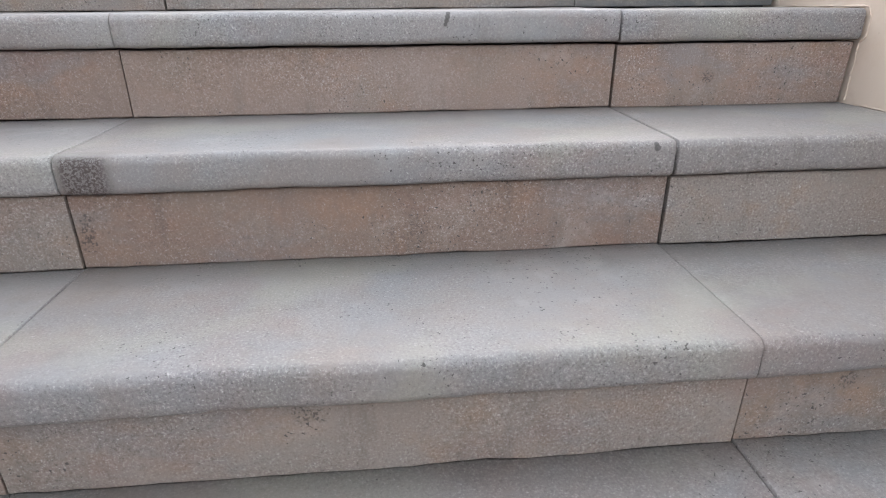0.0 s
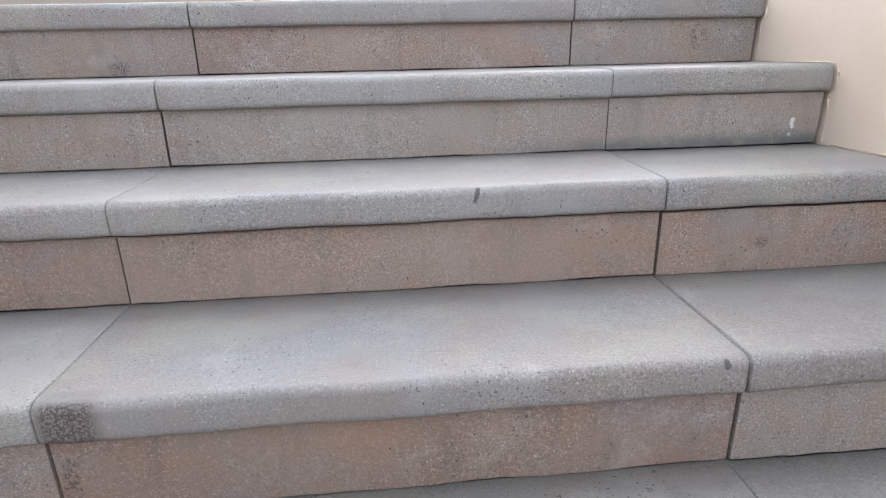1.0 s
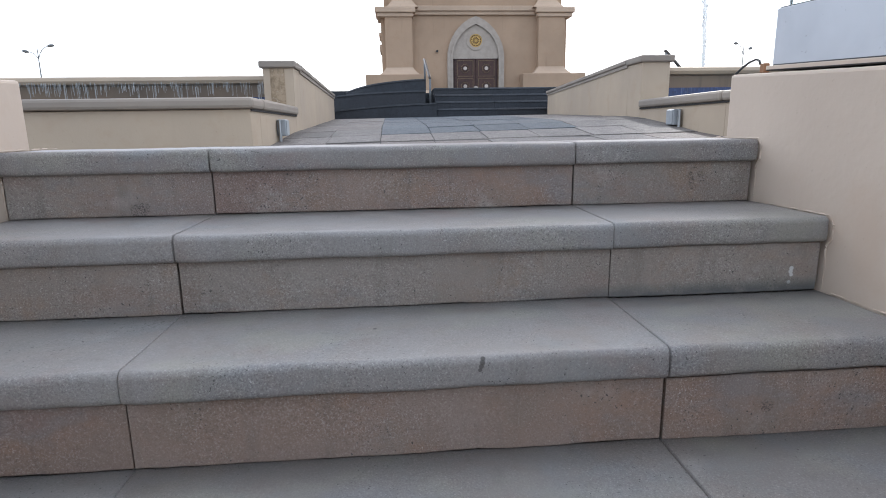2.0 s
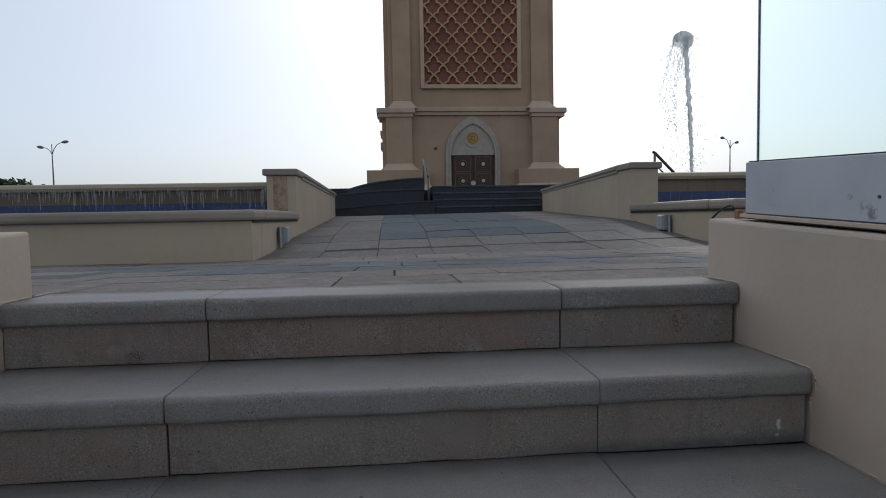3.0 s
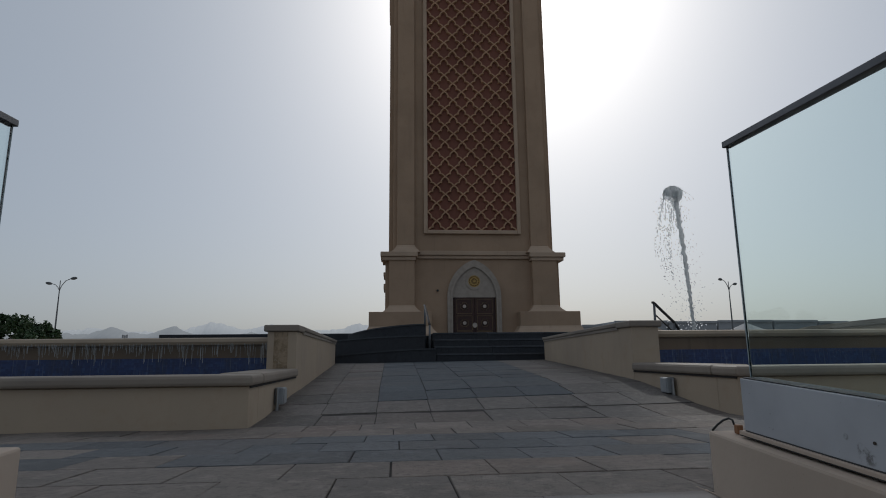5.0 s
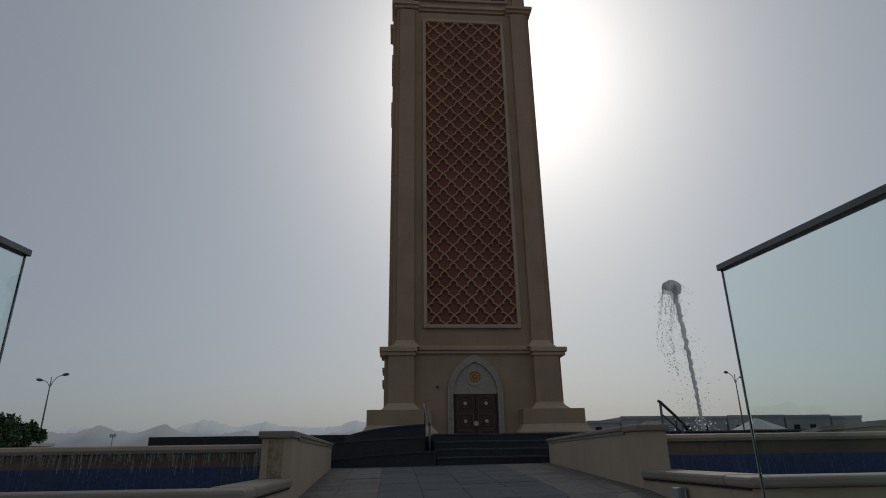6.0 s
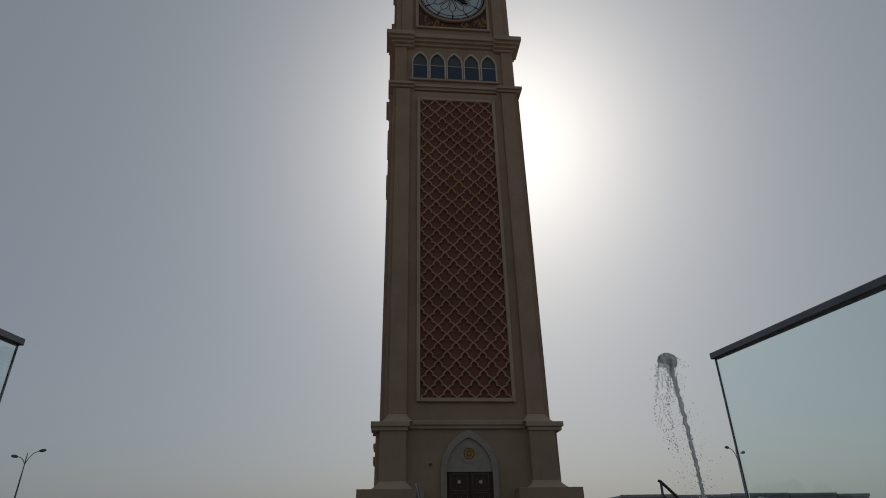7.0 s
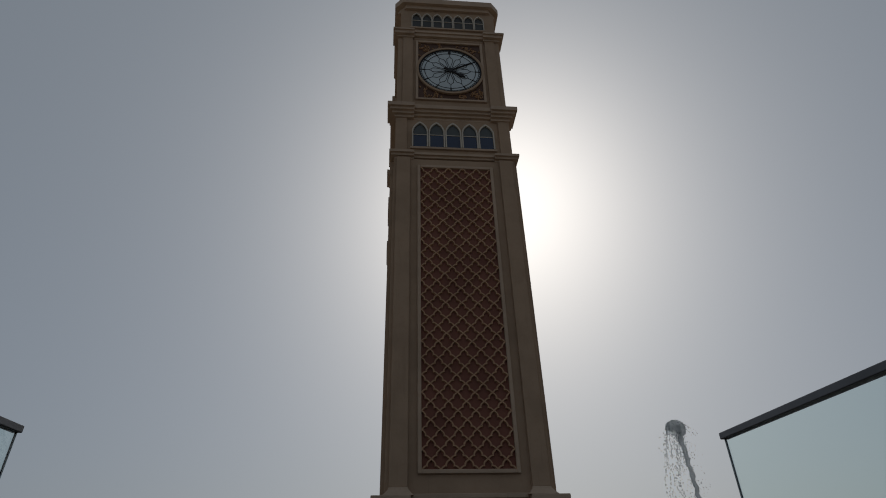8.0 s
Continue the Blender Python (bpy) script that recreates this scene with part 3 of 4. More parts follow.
def balustrade(x, face, y_end, top, group):
    """Glass screen on a clad shoe, running down along the stairs."""
    own = thing("glass_balustrade", "clear glass balustrade in a pale grey clad shoe with dark handrail", "balustrade", group, at=(x, -1.0, 0.1))

    def slab(xa, xb, ya, za, zb, near=-3.6):
        return prism([(near, za - SLOPE * (ya - near)), (ya, za), (ya, zb), (near, zb - SLOPE * (ya - near))], "x", xa, xb, None, 0.002)

    part("shoe_base", slab(x - 0.045, x + 0.045, y_end + 0.01, 0.153, 0.164), WALL_STAIR, own, "pale mortar bed under the cladding")
    part("shoe_cladding", slab(x - 0.035, x + 0.035, y_end, 0.165, 0.297), CLAD, own, "pale grey sheet cladding with scuffs")
    pane = part("glass_pane", slab(x - 0.006, x + 0.006, y_end - 0.0035, 0.298, top - 0.01), GLASS, own, "clear tempered glass pane")
    pane.visible_shadow = False
    # two solid dark strips draw the shadow lines below cladding and bed
    part("cladding_seam", slab(x - 0.0365, x + 0.0365, y_end - 0.004, 0.1625, 0.1665), BLACK, own, "black strip drawn as the shadow line under the cladding")
    part("bedding_seam", slab(x - 0.0465, x + 0.0465, y_end + 0.006, 0.1515, 0.1548), BED, own, "dark strip drawn as the shadow line between the bed and the wall top")
    # added black strip for the dark gap where glass enters the cladding
    part("gasket", slab(x - 0.031, x + 0.031, y_end - 0.004, 0.2972, 0.3), BLACK, own, "black strip drawn as the dark gap along the glass")
    part("glass_edge", slab(x - 0.0065, x + 0.0065, y_end, 0.298, top - 0.01, y_end - 0.0035), GLASS_EDGE, own, "pale polished edge of the glass")
    part("handrail", slab(x - 0.016, x + 0.016, y_end + 0.004, top - 0.0185, top), RAILCAP, own, "dark anodised handrail channel")
    for dy in (0.42, 0.45):
        part("screw", tube([(x - face * 0.03, y_end - dy, 0.192), (x - face * 0.037, y_end - dy, 0.192)], 0.0034, None, 8), RAIL_DARK, own)
    return own


balustrade(1.222, 1, 0.088, 0.956, "stair balustrades")
balustrade(-0.72, -1, 0.099, 0.98, "stair balustrades")
cable = part("cable", tube([(1.196, 0.15, 0.172), (1.196, 0.156, 0.183), (1.193, 0.166, 0.187), (1.184, 0.18, 0.181), (1.171, 0.189, 0.168), (1.157, 0.194, 0.152)], 0.003, None, 8), BLACK, None, smooth=True)
tagged(cable, "short black cable looping off the wall end", "cable")
tagged(part("cable_clip", box(1.189, 1.205, 0.122, 0.142, 0.15, 0.174, 0.003), plain("orange_plastic", (0.26, 0.12, 0.05), 0.6)), "small orange plastic cable clip on the wall top", "clip")


# ---- pools ----
def pool(side, name, xs, y_front, y_back, far, zl, zu, pillar_z, x_far):
    """A stepped pool beside the plaza: low basin in front, overflow wall, upper basin behind. side is -1 or 1."""
    own = thing(name, "cream rendered stepped pool with limestone copings and blue mosaic overflow", "pool", "plaza pools", at=(xs + side * 2, y_front + 1, -0.3))
    s = side

    def bx(xa, xb, ya, yb, za, zb, bev=0.0):
        a, b = xs + s * xa, xs + s * xb
        return box(min(a, b), max(a, b), ya, yb, za, zb, bev)

    part("front_wall", bx(0.0, far, y_front, y_front + 0.28, -0.42, zl - 0.078, 0.006), WALL, own)
    part("side_wall", bx(0.0, 0.28, y_front + 0.281, y_back - 0.001, -0.42, zl - 0.078, 0.006), WALL, own)
    part("front_coping", bx(-0.03, far, y_front - 0.045, y_front + 0.31, zl - 0.075, zl, 0.022), COPING, own, "weathered limestone coping with rounded edge")
    part("side_coping", bx(-0.03, 0.31, y_front + 0.314, y_back - 0.004, zl - 0.075, zl + 0.004, 0.022), COPING, own, "weathered limestone coping with rounded edge")
    # dark strip over the slight joint paints the coping's shadow line
    part("coping_joint", bx(-0.012, 0.2, y_front + 0.006, y_back - 0.01, zl - 0.09, zl - 0.076), BED, own, "dark mortar strip drawn as the shadow line under the coping")
    part("basin_water", bx(0.28, far, y_front + 0.28, y_back + 0.2, -0.3, zl - 0.09), WATER, own, "shallow dark pool water")
    # overflow wall
    part("overflow_wall", bx(0.2, far, y_back + 0.26, y_back + 0.5, zl - 0.3, zu - 0.085), WETSTONE, own, "wet brown limestone overflow wall")
    tiles = part("mosaic_band", bx(0.2, far, y_back + 0.245, y_back + 0.26, zl - 0.2, zu - 0.21), MOSAIC, own, "blue glass mosaic band")
    part("upper_coping", bx(0.2, far, y_back + 0.2, y_back + 0.56, zu - 0.085, zu, 0.04), COPING_TAN, own, "wet limestone overflow coping")
    part("upper_water", bx(0.9, far, y_back + 0.5, 10.0, zu - 0.4, zu - 0.03), WATER, own, "still dark upper pool water")
    # pillar and flank wall along the ramp
    pil = part("pillar", bx(0.0, 0.29, y_back, y_back + 0.35, -0.42, pillar_z - 0.07, 0.002), WALL, own, "cream pillar with a water-stained face")
    part("pillar_cap", bx(-0.025, 0.325, y_back - 0.03, y_back + 0.38, pillar_z - 0.068, pillar_z, 0.014), COPING, own, "moulded limestone pillar cap")
    if s < 0:
        part("stained_panel", bx(0.085, 0.225, y_back - 0.004, y_back, zl + 0.006, pillar_z - 0.075), STAINED, pil, "brown water-eaten patch of render")
    xn, xf = xs, x_far
    quad = [(xn, y_back + 0.351), (xf, 10.2), (xf + s * 0.27, 10.2), (xn + s * 0.27, y_back + 0.351)]
    part("flank_wall", prism(quad, "z", -0.42, pillar_z - 0.07), WALL, own)
    cap = [(xn - s * 0.025, y_back + 0.384), (xf - s * 0.03, 10.24), (xf + s * 0.3, 10.24), (xn + s * 0.3, y_back + 0.384)]
    part("flank_coping", prism(cap, "z", pillar_z - 0.05, pillar_z - 0.002, None, 0.012), COPING, own, "sloping limestone coping")
    part("flank_moulding", prism([(u - s * 0.0, v) for u, v in [(xn - s * 0.012, y_back + 0.36), (xf - s * 0.014, 10.22), (xf + s * 0.28, 10.22), (xn + s * 0.28, y_back + 0.36)]], "z", pillar_z - 0.085, pillar_z - 0.052), COPING, own)
    # water threads running down from the overflow
    r = random.Random(9 + s)
    bm = bmesh.new()
    if s < 0:
        for k in range(1300):
            x = xs + s * r.uniform(0.33, far - 0.5)
            w, d = r.uniform(0.0005, 0.0017), 0.02 + (0.21 if noise.noise(Vector((x * 3, 0, 0))) > 0 else 0.13) * r.random() ** 1.3
            yy = y_back + 0.195 + r.uniform(-0.01, 0.01)
            box(x - w, x + w, yy, yy + 0.003, zu - 0.05 - d, zu - 0.055 - 0.3 * d * r.random(), bm=bm)
        part("water_threads", bm, STREAM, own, "thin threads of falling water", kind="stuff")
    return own


pool(-1, "stepped_pool", -0.72, 2.75, 4.6, 14.0, 0.248, 0.572, 0.688, -0.9)
pool(1, "stepped_pool", 2.74, 2.66, 4.5, 14.0, 0.27, 0.615, 0.708, 3.28)


def junction_box(x, s, y, z, group="junction boxes"):
    own = thing("junction_box", "grey electrical junction box with conduit on the pool wall", "junction box", group, at=(x, y, z))
    a, b = sorted((x - s * 0.075, x - s * 0.001))
    part("housing", box(a, b, y, y + 0.13, z + 0.02, z + 0.155, 0.008), BOXGREY, own)
    a, b = sorted((x - s * 0.082, x - s * 0.0755))
    part("lid", box(a, b, y + 0.008, y + 0.122, z + 0.028, z + 0.147, 0.003), BOXGREY, own)
    part("conduit", tube([(x - s * 0.03, y - 0.02, z + 0.15), (x - s * 0.03, y - 0.02, -0.2)], 0.014, None, 8), STEEL, own, "steel conduit pipe")


junction_box(-0.72, -1, 3.6, -0.04)
junction_box(2.74, 1, 3.62, 0.0)

# further pool wall to the east, curving away
bm = bmesh.new()
line = [(6.45, 4.9), (6.75, 6.3), (7.3, 8.0), (8.4, 10.0), (10.0, 12.5)]
for (xa, ya), (xb, yb) in zip(line, line[1:]):
    prism([(xa, ya), (xb, yb), (xb + 0.35, yb), (xa + 0.35, ya)], "z", 0.72, 0.79, bm)
far_pool = thing("curved_pool_wall", "low curved cream pool wall with pale coping", "wall", at=(7.5, 8, 0))
part("coping", bm, COPING, far_pool)
bm = bmesh.new()
for (xa, ya), (xb, yb) in zip(line, line[1:]):
    prism([(xa + 0.04, ya), (xb + 0.04, yb), (xb + 0.3, yb), (xa + 0.3, ya)], "z", -0.4, 0.72, bm)
part("wall_body", bm, WALL, far_pool)

# ---- dark stairs, podium and ramp ----
dark_stairs = thing("podium_stairs", "charcoal granite steps up to the tower podium", "stairs", kind="structure", at=(5, 11, 0.2))
for i in range(4):
    z0, z1 = (0.1 if i == 0 else 0.25 + 0.1525 * i - 0.01), 0.25 + 0.1525 * (i + 1)
    for k in range(7):
        xa = 1.1 + k * 1.2
        part("stair_block", box(xa + 0.002, xa + 1.198, 10.4 + 0.3 * i, 10.4 + 0.3 * i + 0.42, z0, z1 - 0.036), DARK, dark_stairs)
        part("stair_tread", box(xa + 0.002, xa + 1.198, 10.385 + 0.3 * i, 10.4 + 0.3 * i + 0.42, z1 - 0.035, z1, 0.006), DARK_LIT, dark_stairs)
bm = bmesh.new()
box(-5.3, 16.0, 13.0, 44.0, -0.4, 0.86, bm=bm)
box(1.1, 16.0, 11.7, 13.0, -0.4, 0.855, bm=bm)
podium = tagged(part("podium", bm, DARK), "charcoal granite podium under the clock tower", "podium", kind="structure")
tagged(part("podium_parapet", box(-5.3, -0.2, 12.85, 13.0, -0.4, 0.918, 0.006), DARK), "long low charcoal granite parapet", "parapet", kind="structure")
ramp = thing("curved_ramp", "charcoal granite curved ramp with stepped sloping flank walls", "ramp", at=(0, 11, 0.2))


def ramp_tier(y0, y1, xl, xr, zl, zr, name, bend):
    """One flank wall of the ramp with its capping slab, paler to give a lit edge: a sloping top and an end that bends
    back.
    """
    def layer(lip, low, drop, label, mat):
        own = bmesh.new()
        n = 18
        rows = []
        for k in range(n + 1):
            a = k / n
            x = xl + (xr - xl) * a
            back = bend * max(0.0, 1 - a / 0.45) ** 2.2
            z = zl + (zr - zl) * (1 - (1 - a) ** 1.7)
            bottom = z - low if low else 0.0
            rows.append([own.verts.new(p) for p in ((x, y0 + back - lip, bottom), (x, y0 + back - lip, z - drop), (x, y1 + back, z - drop), (x, y1 + back, bottom))])
        for a, b in zip(rows, rows[1:]):
            for k in range(4):
                own.faces.new((a[k], a[(k + 1) % 4], b[(k + 1) % 4], b[k]))
        own.faces.new(rows[0])
        own.faces.new(rows[-1][::-1])
        part(label, own, mat, ramp)

    layer(0.0, 0.0, 0.032, name, DARK)
    layer(0.02, 0.03, 0.0, name + "_cap", DARK_LIT)


ramp_tier(10.35, 10.95, -1.05, 1.09, 0.385, 0.515, "lower_flank", 0.1)
ramp_tier(10.96, 11.6, -1.0, 0.9, 0.71, 0.795, "middle_flank", 0.25)
ramp_tier(11.61, 12.8, -0.85, 0.95, 0.87, 1.075, "upper_flank", 0.9)


def handrail(pts, feet, name, label):
    own = thing(name, label, "handrail", at=feet[0])
    part("rail", tube(pts, 0.026, None, 10), RAIL_DARK, own, smooth=True)
    for f in feet:
        top = min(pts, key=lambda p: (p[0] - f[0]) ** 2 + (p[1] - f[1]) ** 2)
        part("post", tube([f, (top[0], top[1], top[2])], 0.022, None, 10), LAMPGREY, own, smooth=True)
    return own


handrail([(0.985, 10.68, 1.0), (0.98, 10.75, 1.05), (0.95, 11.9, 1.5), (0.945, 12.0, 1.52)], [(0.985, 10.7, 0.5), (0.95, 11.95, 0.85)], "stair_handrail", "brushed steel handrail beside the dark podium steps")
own = handrail([(5.05, 9.0, 1.31), (5.09, 9.0, 1.29), (5.45, 9.0, 0.93), (5.53, 9.0, 0.8)], [(5.07, 9.0, 0.3), (5.4, 9.0, 0.3)], "pool_handrail", "steel double handrail descending behind the pool wall")
part("lower_rail", tube([(5.07, 9.0, 1.1), (5.46, 9.0, 0.72)], 0.014, None, 8), RAIL_DARK, own, smooth=True)


# ---- the clock tower ----
CX, Y0, PZ = 3.87, 25.0, 0.86
tower = thing("clock_tower", "tall sand-coloured clock tower with terracotta lattice panels and arched windows", "clock tower", at=(CX, Y0 + 3.8, PZ))
DEEP = 7.6
CY = Y0 + DEEP / 2 - 0.1


def ring(half, z0, z1, bev=0.0):
    return box(CX - half, CX + half, CY - half, CY + half, z0, z1, bev)


def moulded(steps, inner=2.5, back=0.2):
    """Courses stacked into one cornice, breaking forward over the corner pilasters: (half width, bottom, top)."""
    own = bmesh.new()
    for half, z0, z1 in steps:
        n = half - back
        run = []
        for k in range(4):
            c, d = (1, 0, -1, 0)[k], (0, 1, 0, -1)[k]
            for u, v in ((-half, -half), (-inner, -half), (-inner, -n), (inner, -n), (inner, -half)):
                run.append((CX + u * c - v * d, CY + u * d + v * c))
        prism(run, "z", z0, z1, own)
    return own


def flare(xa, xb, ya, yb, z0, z1, grow, bm):
    """A block whose foot is wider than its head by grow."""
    own = bmesh.new()
    vs = []
    for z, g in ((z0, grow), (z0 + (z1 - z0) * 0.35, grow * 0.55), (z0 + (z1 - z0) * 0.7, grow * 0.18), (z1, 0.0)):
        vs.append([own.verts.new(p) for p in ((xa - g, ya - g, z), (xb + g, ya - g, z), (xb + g, yb + g, z), (xa - g, yb + g, z))])
    for a, b in zip(vs, vs[1:]):
        for k in range(4):
            own.faces.new((a[k], a[(k + 1) % 4], b[(k + 1) % 4], b[k]))
    own.faces.new(vs[0][::-1])
    own.faces.new(vs[-1])
    return merged(own, bm)


BACK = 2 * CY - Y0
part("base_core", box(CX - 3.6, CX + 3.6, Y0, BACK, PZ, 4.86), STUCCO, tower)
part("shaft_core", box(CX - 3.5, CX + 3.5, Y0, BACK, 4.86, 24.3), STUCCO, tower)
for sx in (-1, 1):
    for back in (False, True):
        def span(a, b, front, rear):
            xa, xb = sorted((CX + sx * a, CX + sx * b))
            return (xa, xb, 2 * CY - rear, 2 * CY - front) if back else (xa, xb, front, rear)
        xa, xb, ya, yb = span(2.0, 4.78, Y0 - 0.75, Y0 + 1.7)
        part("plinth", box(xa, xb, ya, yb, 1.66, 2.3, 0.02), STUCCO, tower)
        bm = flare(xa, xb, ya, yb, 1.32, 1.66, 0.26, None)
        box(xa - 0.26, xb + 0.26, ya - 0.26, yb + 0.26, PZ, 1.32, bm=bm)
        part("plinth_foot", bm, STUCCO_TRIM, tower)
        xa, xb, ya, yb = span(2.74, 3.9, Y0 - 0.35, Y0 + 0.5)
        bm = flare(xa, xb, ya, yb, 2.3, 2.62, 0.28, None)
        part("pilaster_foot", bm, STUCCO_TRIM, tower)
        part("base_pilaster", box(xa, xb, ya, yb, 2.62, 4.7, 0.015), STUCCO, tower)
        xa, xb, ya, yb = span(3.3, 4.08, Y0 + 0.0, Y0 + 1.2)
        part("side_pilaster", box(xa, xb, ya, yb, 2.3, 4.7, 0.015), STUCCO, tower)
        xa, xb, ya, yb = span(2.6, 4.3, Y0 - 0.5, Y0 + 1.3)
        bm = box(xa + 0.08, xb - 0.08, ya + 0.08, yb - 0.08, 4.68, 4.84, 0.02)
        box(xa, xb, ya, yb, 4.84, 5.06, 0.03, bm)
        part("pilaster_capital", bm, STUCCO_TRIM, tower)
        xa, xb, ya, yb = span(2.74, 3.55, Y0 - 0.22, Y0 + 0.5)
        part("capital_foot", flare(xa, xb, ya, yb, 5.06, 5.42, 0.26, None), STUCCO_TRIM, tower)
        part("shaft_pilaster", box(xa, xb, ya, yb, 5.42, 24.3, 0.02), STUCCO, tower)
        xa, xb, ya, yb = span(3.4, 3.93, Y0 + 0.35, Y0 + 1.1)
        part("flank_pilaster", box(xa, xb, ya, yb, 5.06, 24.3, 0.02), STUCCO, tower)
        xa, xb, ya, yb = span(3.2, 3.73, Y0 - 0.02, Y0 + 0.8)
        part("shaft_corner", box(xa, xb, ya, yb, 4.9, 24.3, 0.02), STUCCO, tower)
bm = box(CX - 3.7, CX + 3.7, Y0 - 0.12, BACK + 0.12, 4.8, 4.95, 0.02)
box(CX - 3.78, CX + 3.78, Y0 - 0.2, BACK + 0.2, 4.95, 5.16, 0.03, bm)
part("base_cornice", bm, STUCCO_TRIM, tower)


# lattice panels on the front and the two flanks
def lattice_panel(spot):
    panel = part("lattice_panel", box(CX - 2.14, CX + 2.14, Y0 - 0.02, Y0 - 0.005, 6.15, 23.55), BRICK_RED, tower, "terracotta panel behind a sand-coloured ogee lattice")
    bm = bmesh.new()
    for xa, xb, za, zb in ((-2.3, -2.12, 5.98, 23.74), (2.12, 2.3, 5.98, 23.74), (-2.12, 2.12, 5.98, 6.16), (-2.12, 2.12, 23.56, 23.74)):
        box(CX + xa, CX + xb, Y0 - 0.17, Y0 + 0.0, za, zb, 0.03, bm)
    frame_ob = part("panel_frame", bm, STUCCO_TRIM, panel)
    bm = bmesh.new()
    HALF = [(0, 0), (0.17, 0.18), (0.31, 0.3), (0.46, 0.36), (0.6, 0.35), (0.56, 0.46), (0.585, 0.6), (0.68, 0.76), (0.82, 0.89), (1, 1)]
    w, h = 2.12 / 5, 17.4 / 40
    for i in range(10):
        for j in range(40):
            up = (i + j) % 2 == 0
            x0, z0 = CX - 2.12 + i * w, 6.15 + j * h
            ribbon([(x0 + (u if up else 1 - u) * w, z0 + v * h) for u, v in HALF], 0.095, 0.125 if up else 0.129, Y0 - 0.02, bm)
    strands = part("lattice", bm, LATTICE, panel, "sand-coloured moulded ogee lattice", kind="stuff")
    if spot:
        for o in (panel, frame_ob, strands):
            o.data.transform(spot)
    return panel


lattice_panel(None)
lattice_panel(Matrix.Translation((CX, CY, 0)) @ Matrix.Rotation(radians(-90), 4, "Z") @ Matrix.Translation((-CX, -CY, 0)))
for z0, z1 in ((22.4, 23.6), (19.4, 20.2), (3.7, 4.0)):
    part("flank_bracket", box(CX - 4.02 - (0.2 if z0 < 5 else 0), CX - 3.4, CY - 0.8, CY + 0.8, z0, z1, 0.03), STUCCO_TRIM, tower)

# door in its pointed surround
outer, inner = gothic(CX + 0.02, 1.25, PZ, 3.02, 4.75), gothic(CX + 0.02, 1.04, PZ, 3.02, 4.45)
surround = part("door_surround", arch_frame(outer, inner, Y0 - 0.16, Y0 - 0.002), WHITE, tower, "pale pointed-arch door surround")
part("surround_bead", arch_frame(gothic(CX + 0.02, 1.09, PZ, 3.02, 4.52), gothic(CX + 0.02, 1.01, PZ, 3.02, 4.41), Y0 - 0.2, Y0 - 0.161), WHITE, surround)
part("tympanum", prism(gothic(CX + 0.02, 1.035, 2.99, 3.02, 4.44), "y", Y0 - 0.115, Y0 - 0.003), WHITE, surround)
part("roundel", disc(CX + 0.02, Y0 - 0.115, 3.74, 0.4, 0.03, hole=0.28), WHITE, surround)
bm = bmesh.new()
part("rosette_ground", disc(CX + 0.02, Y0 - 0.115, 3.74, 0.27, 0.006, None, 32), FILIGREE, surround, "dark ground behind the rosette")
disc(CX + 0.02, Y0 - 0.115, 3.74, 0.06, 0.05, bm, 16)
disc(CX + 0.02, Y0 - 0.115, 3.74, 0.27, 0.03, bm, 32, 0.235)
for k in range(12):
    a = k * math.tau / 12
    disc(CX + 0.02 + 0.17 * math.cos(a), Y0 - 0.115, 3.74 + 0.17 * math.sin(a), 0.043, 0.035, bm, 10)
    ribbon([(CX + 0.02 + r * math.cos(a), 3.74 + r * math.sin(a)) for r in (0.05, 0.13)], 0.025, 0.03, Y0 - 0.115, bm)
part("rosette", bm, GOLD, surround, "gilt pierced rosette")
door = part("door", box(CX - 0.97, CX + 1.0, Y0 - 0.05, Y0 - 0.004, PZ, 3.05), WOOD, tower, "dark carved double door with nickel bosses")
for sx in (-1, 1):
    xm = CX + 0.02 + sx * 0.47
    part("door_leaf", box(xm - 0.45, xm + 0.45, Y0 - 0.085, Y0 - 0.05, PZ + 0.02, 3.0, 0.008), WOOD, door)
    for z in (2.58, 1.82, 1.1):
        za, zb = max(z - 0.34, PZ + 0.05), z + 0.34
        bm = bmesh.new()
        for a, b, c, d in ((-0.36, 0.36, za, za + 0.02), (-0.36, 0.36, zb - 0.02, zb), (-0.36, -0.34, za, zb), (0.34, 0.36, za, zb)):
            box(xm + a, xm + b, Y0 - 0.1, Y0 - 0.085, c, d, bm=bm)
        part("panel_moulding", bm, GILT_DULL, door)
        bm = disc(xm, Y0 - 0.085, z, 0.08, 0.05, None, 20)
        part("boss", bm, BRASS_PALE, door, "round nickel boss")
        bm = bmesh.new()
        star = []
        for k in range(17):
            a = k * math.tau / 16
            r = 0.2 if k % 2 else 0.155
            star.append((xm + r * math.cos(a), z + r * math.sin(a)))
        ribbon(star, 0.024, 0.02, Y0 - 0.085, bm)
        part("star_ring", bm, GILT_DULL, door)
bm = disc(CX + 0.02, Y0 - 0.09, 1.72, 0.115, 0.04, None, 8)
part("lock_plate", bm, BRASS_PALE, door, "octagonal nickel lock plate")
part("wall_spot", disc(2.2, Y0, 3.32, 0.05, 0.1, None, 12), BLACK, tower, "small dark wall fitting")

# window stage
part("shaft_cornice", moulded([(3.72, 24.3, 24.45), (3.9, 24.45, 24.62), (4.02, 24.62, 24.8), (3.7, 24.8, 25.0)]), STUCCO_TRIM, tower)
part("window_stage", ring(3.55, 25.0, 27.9), STUCCO, tower)
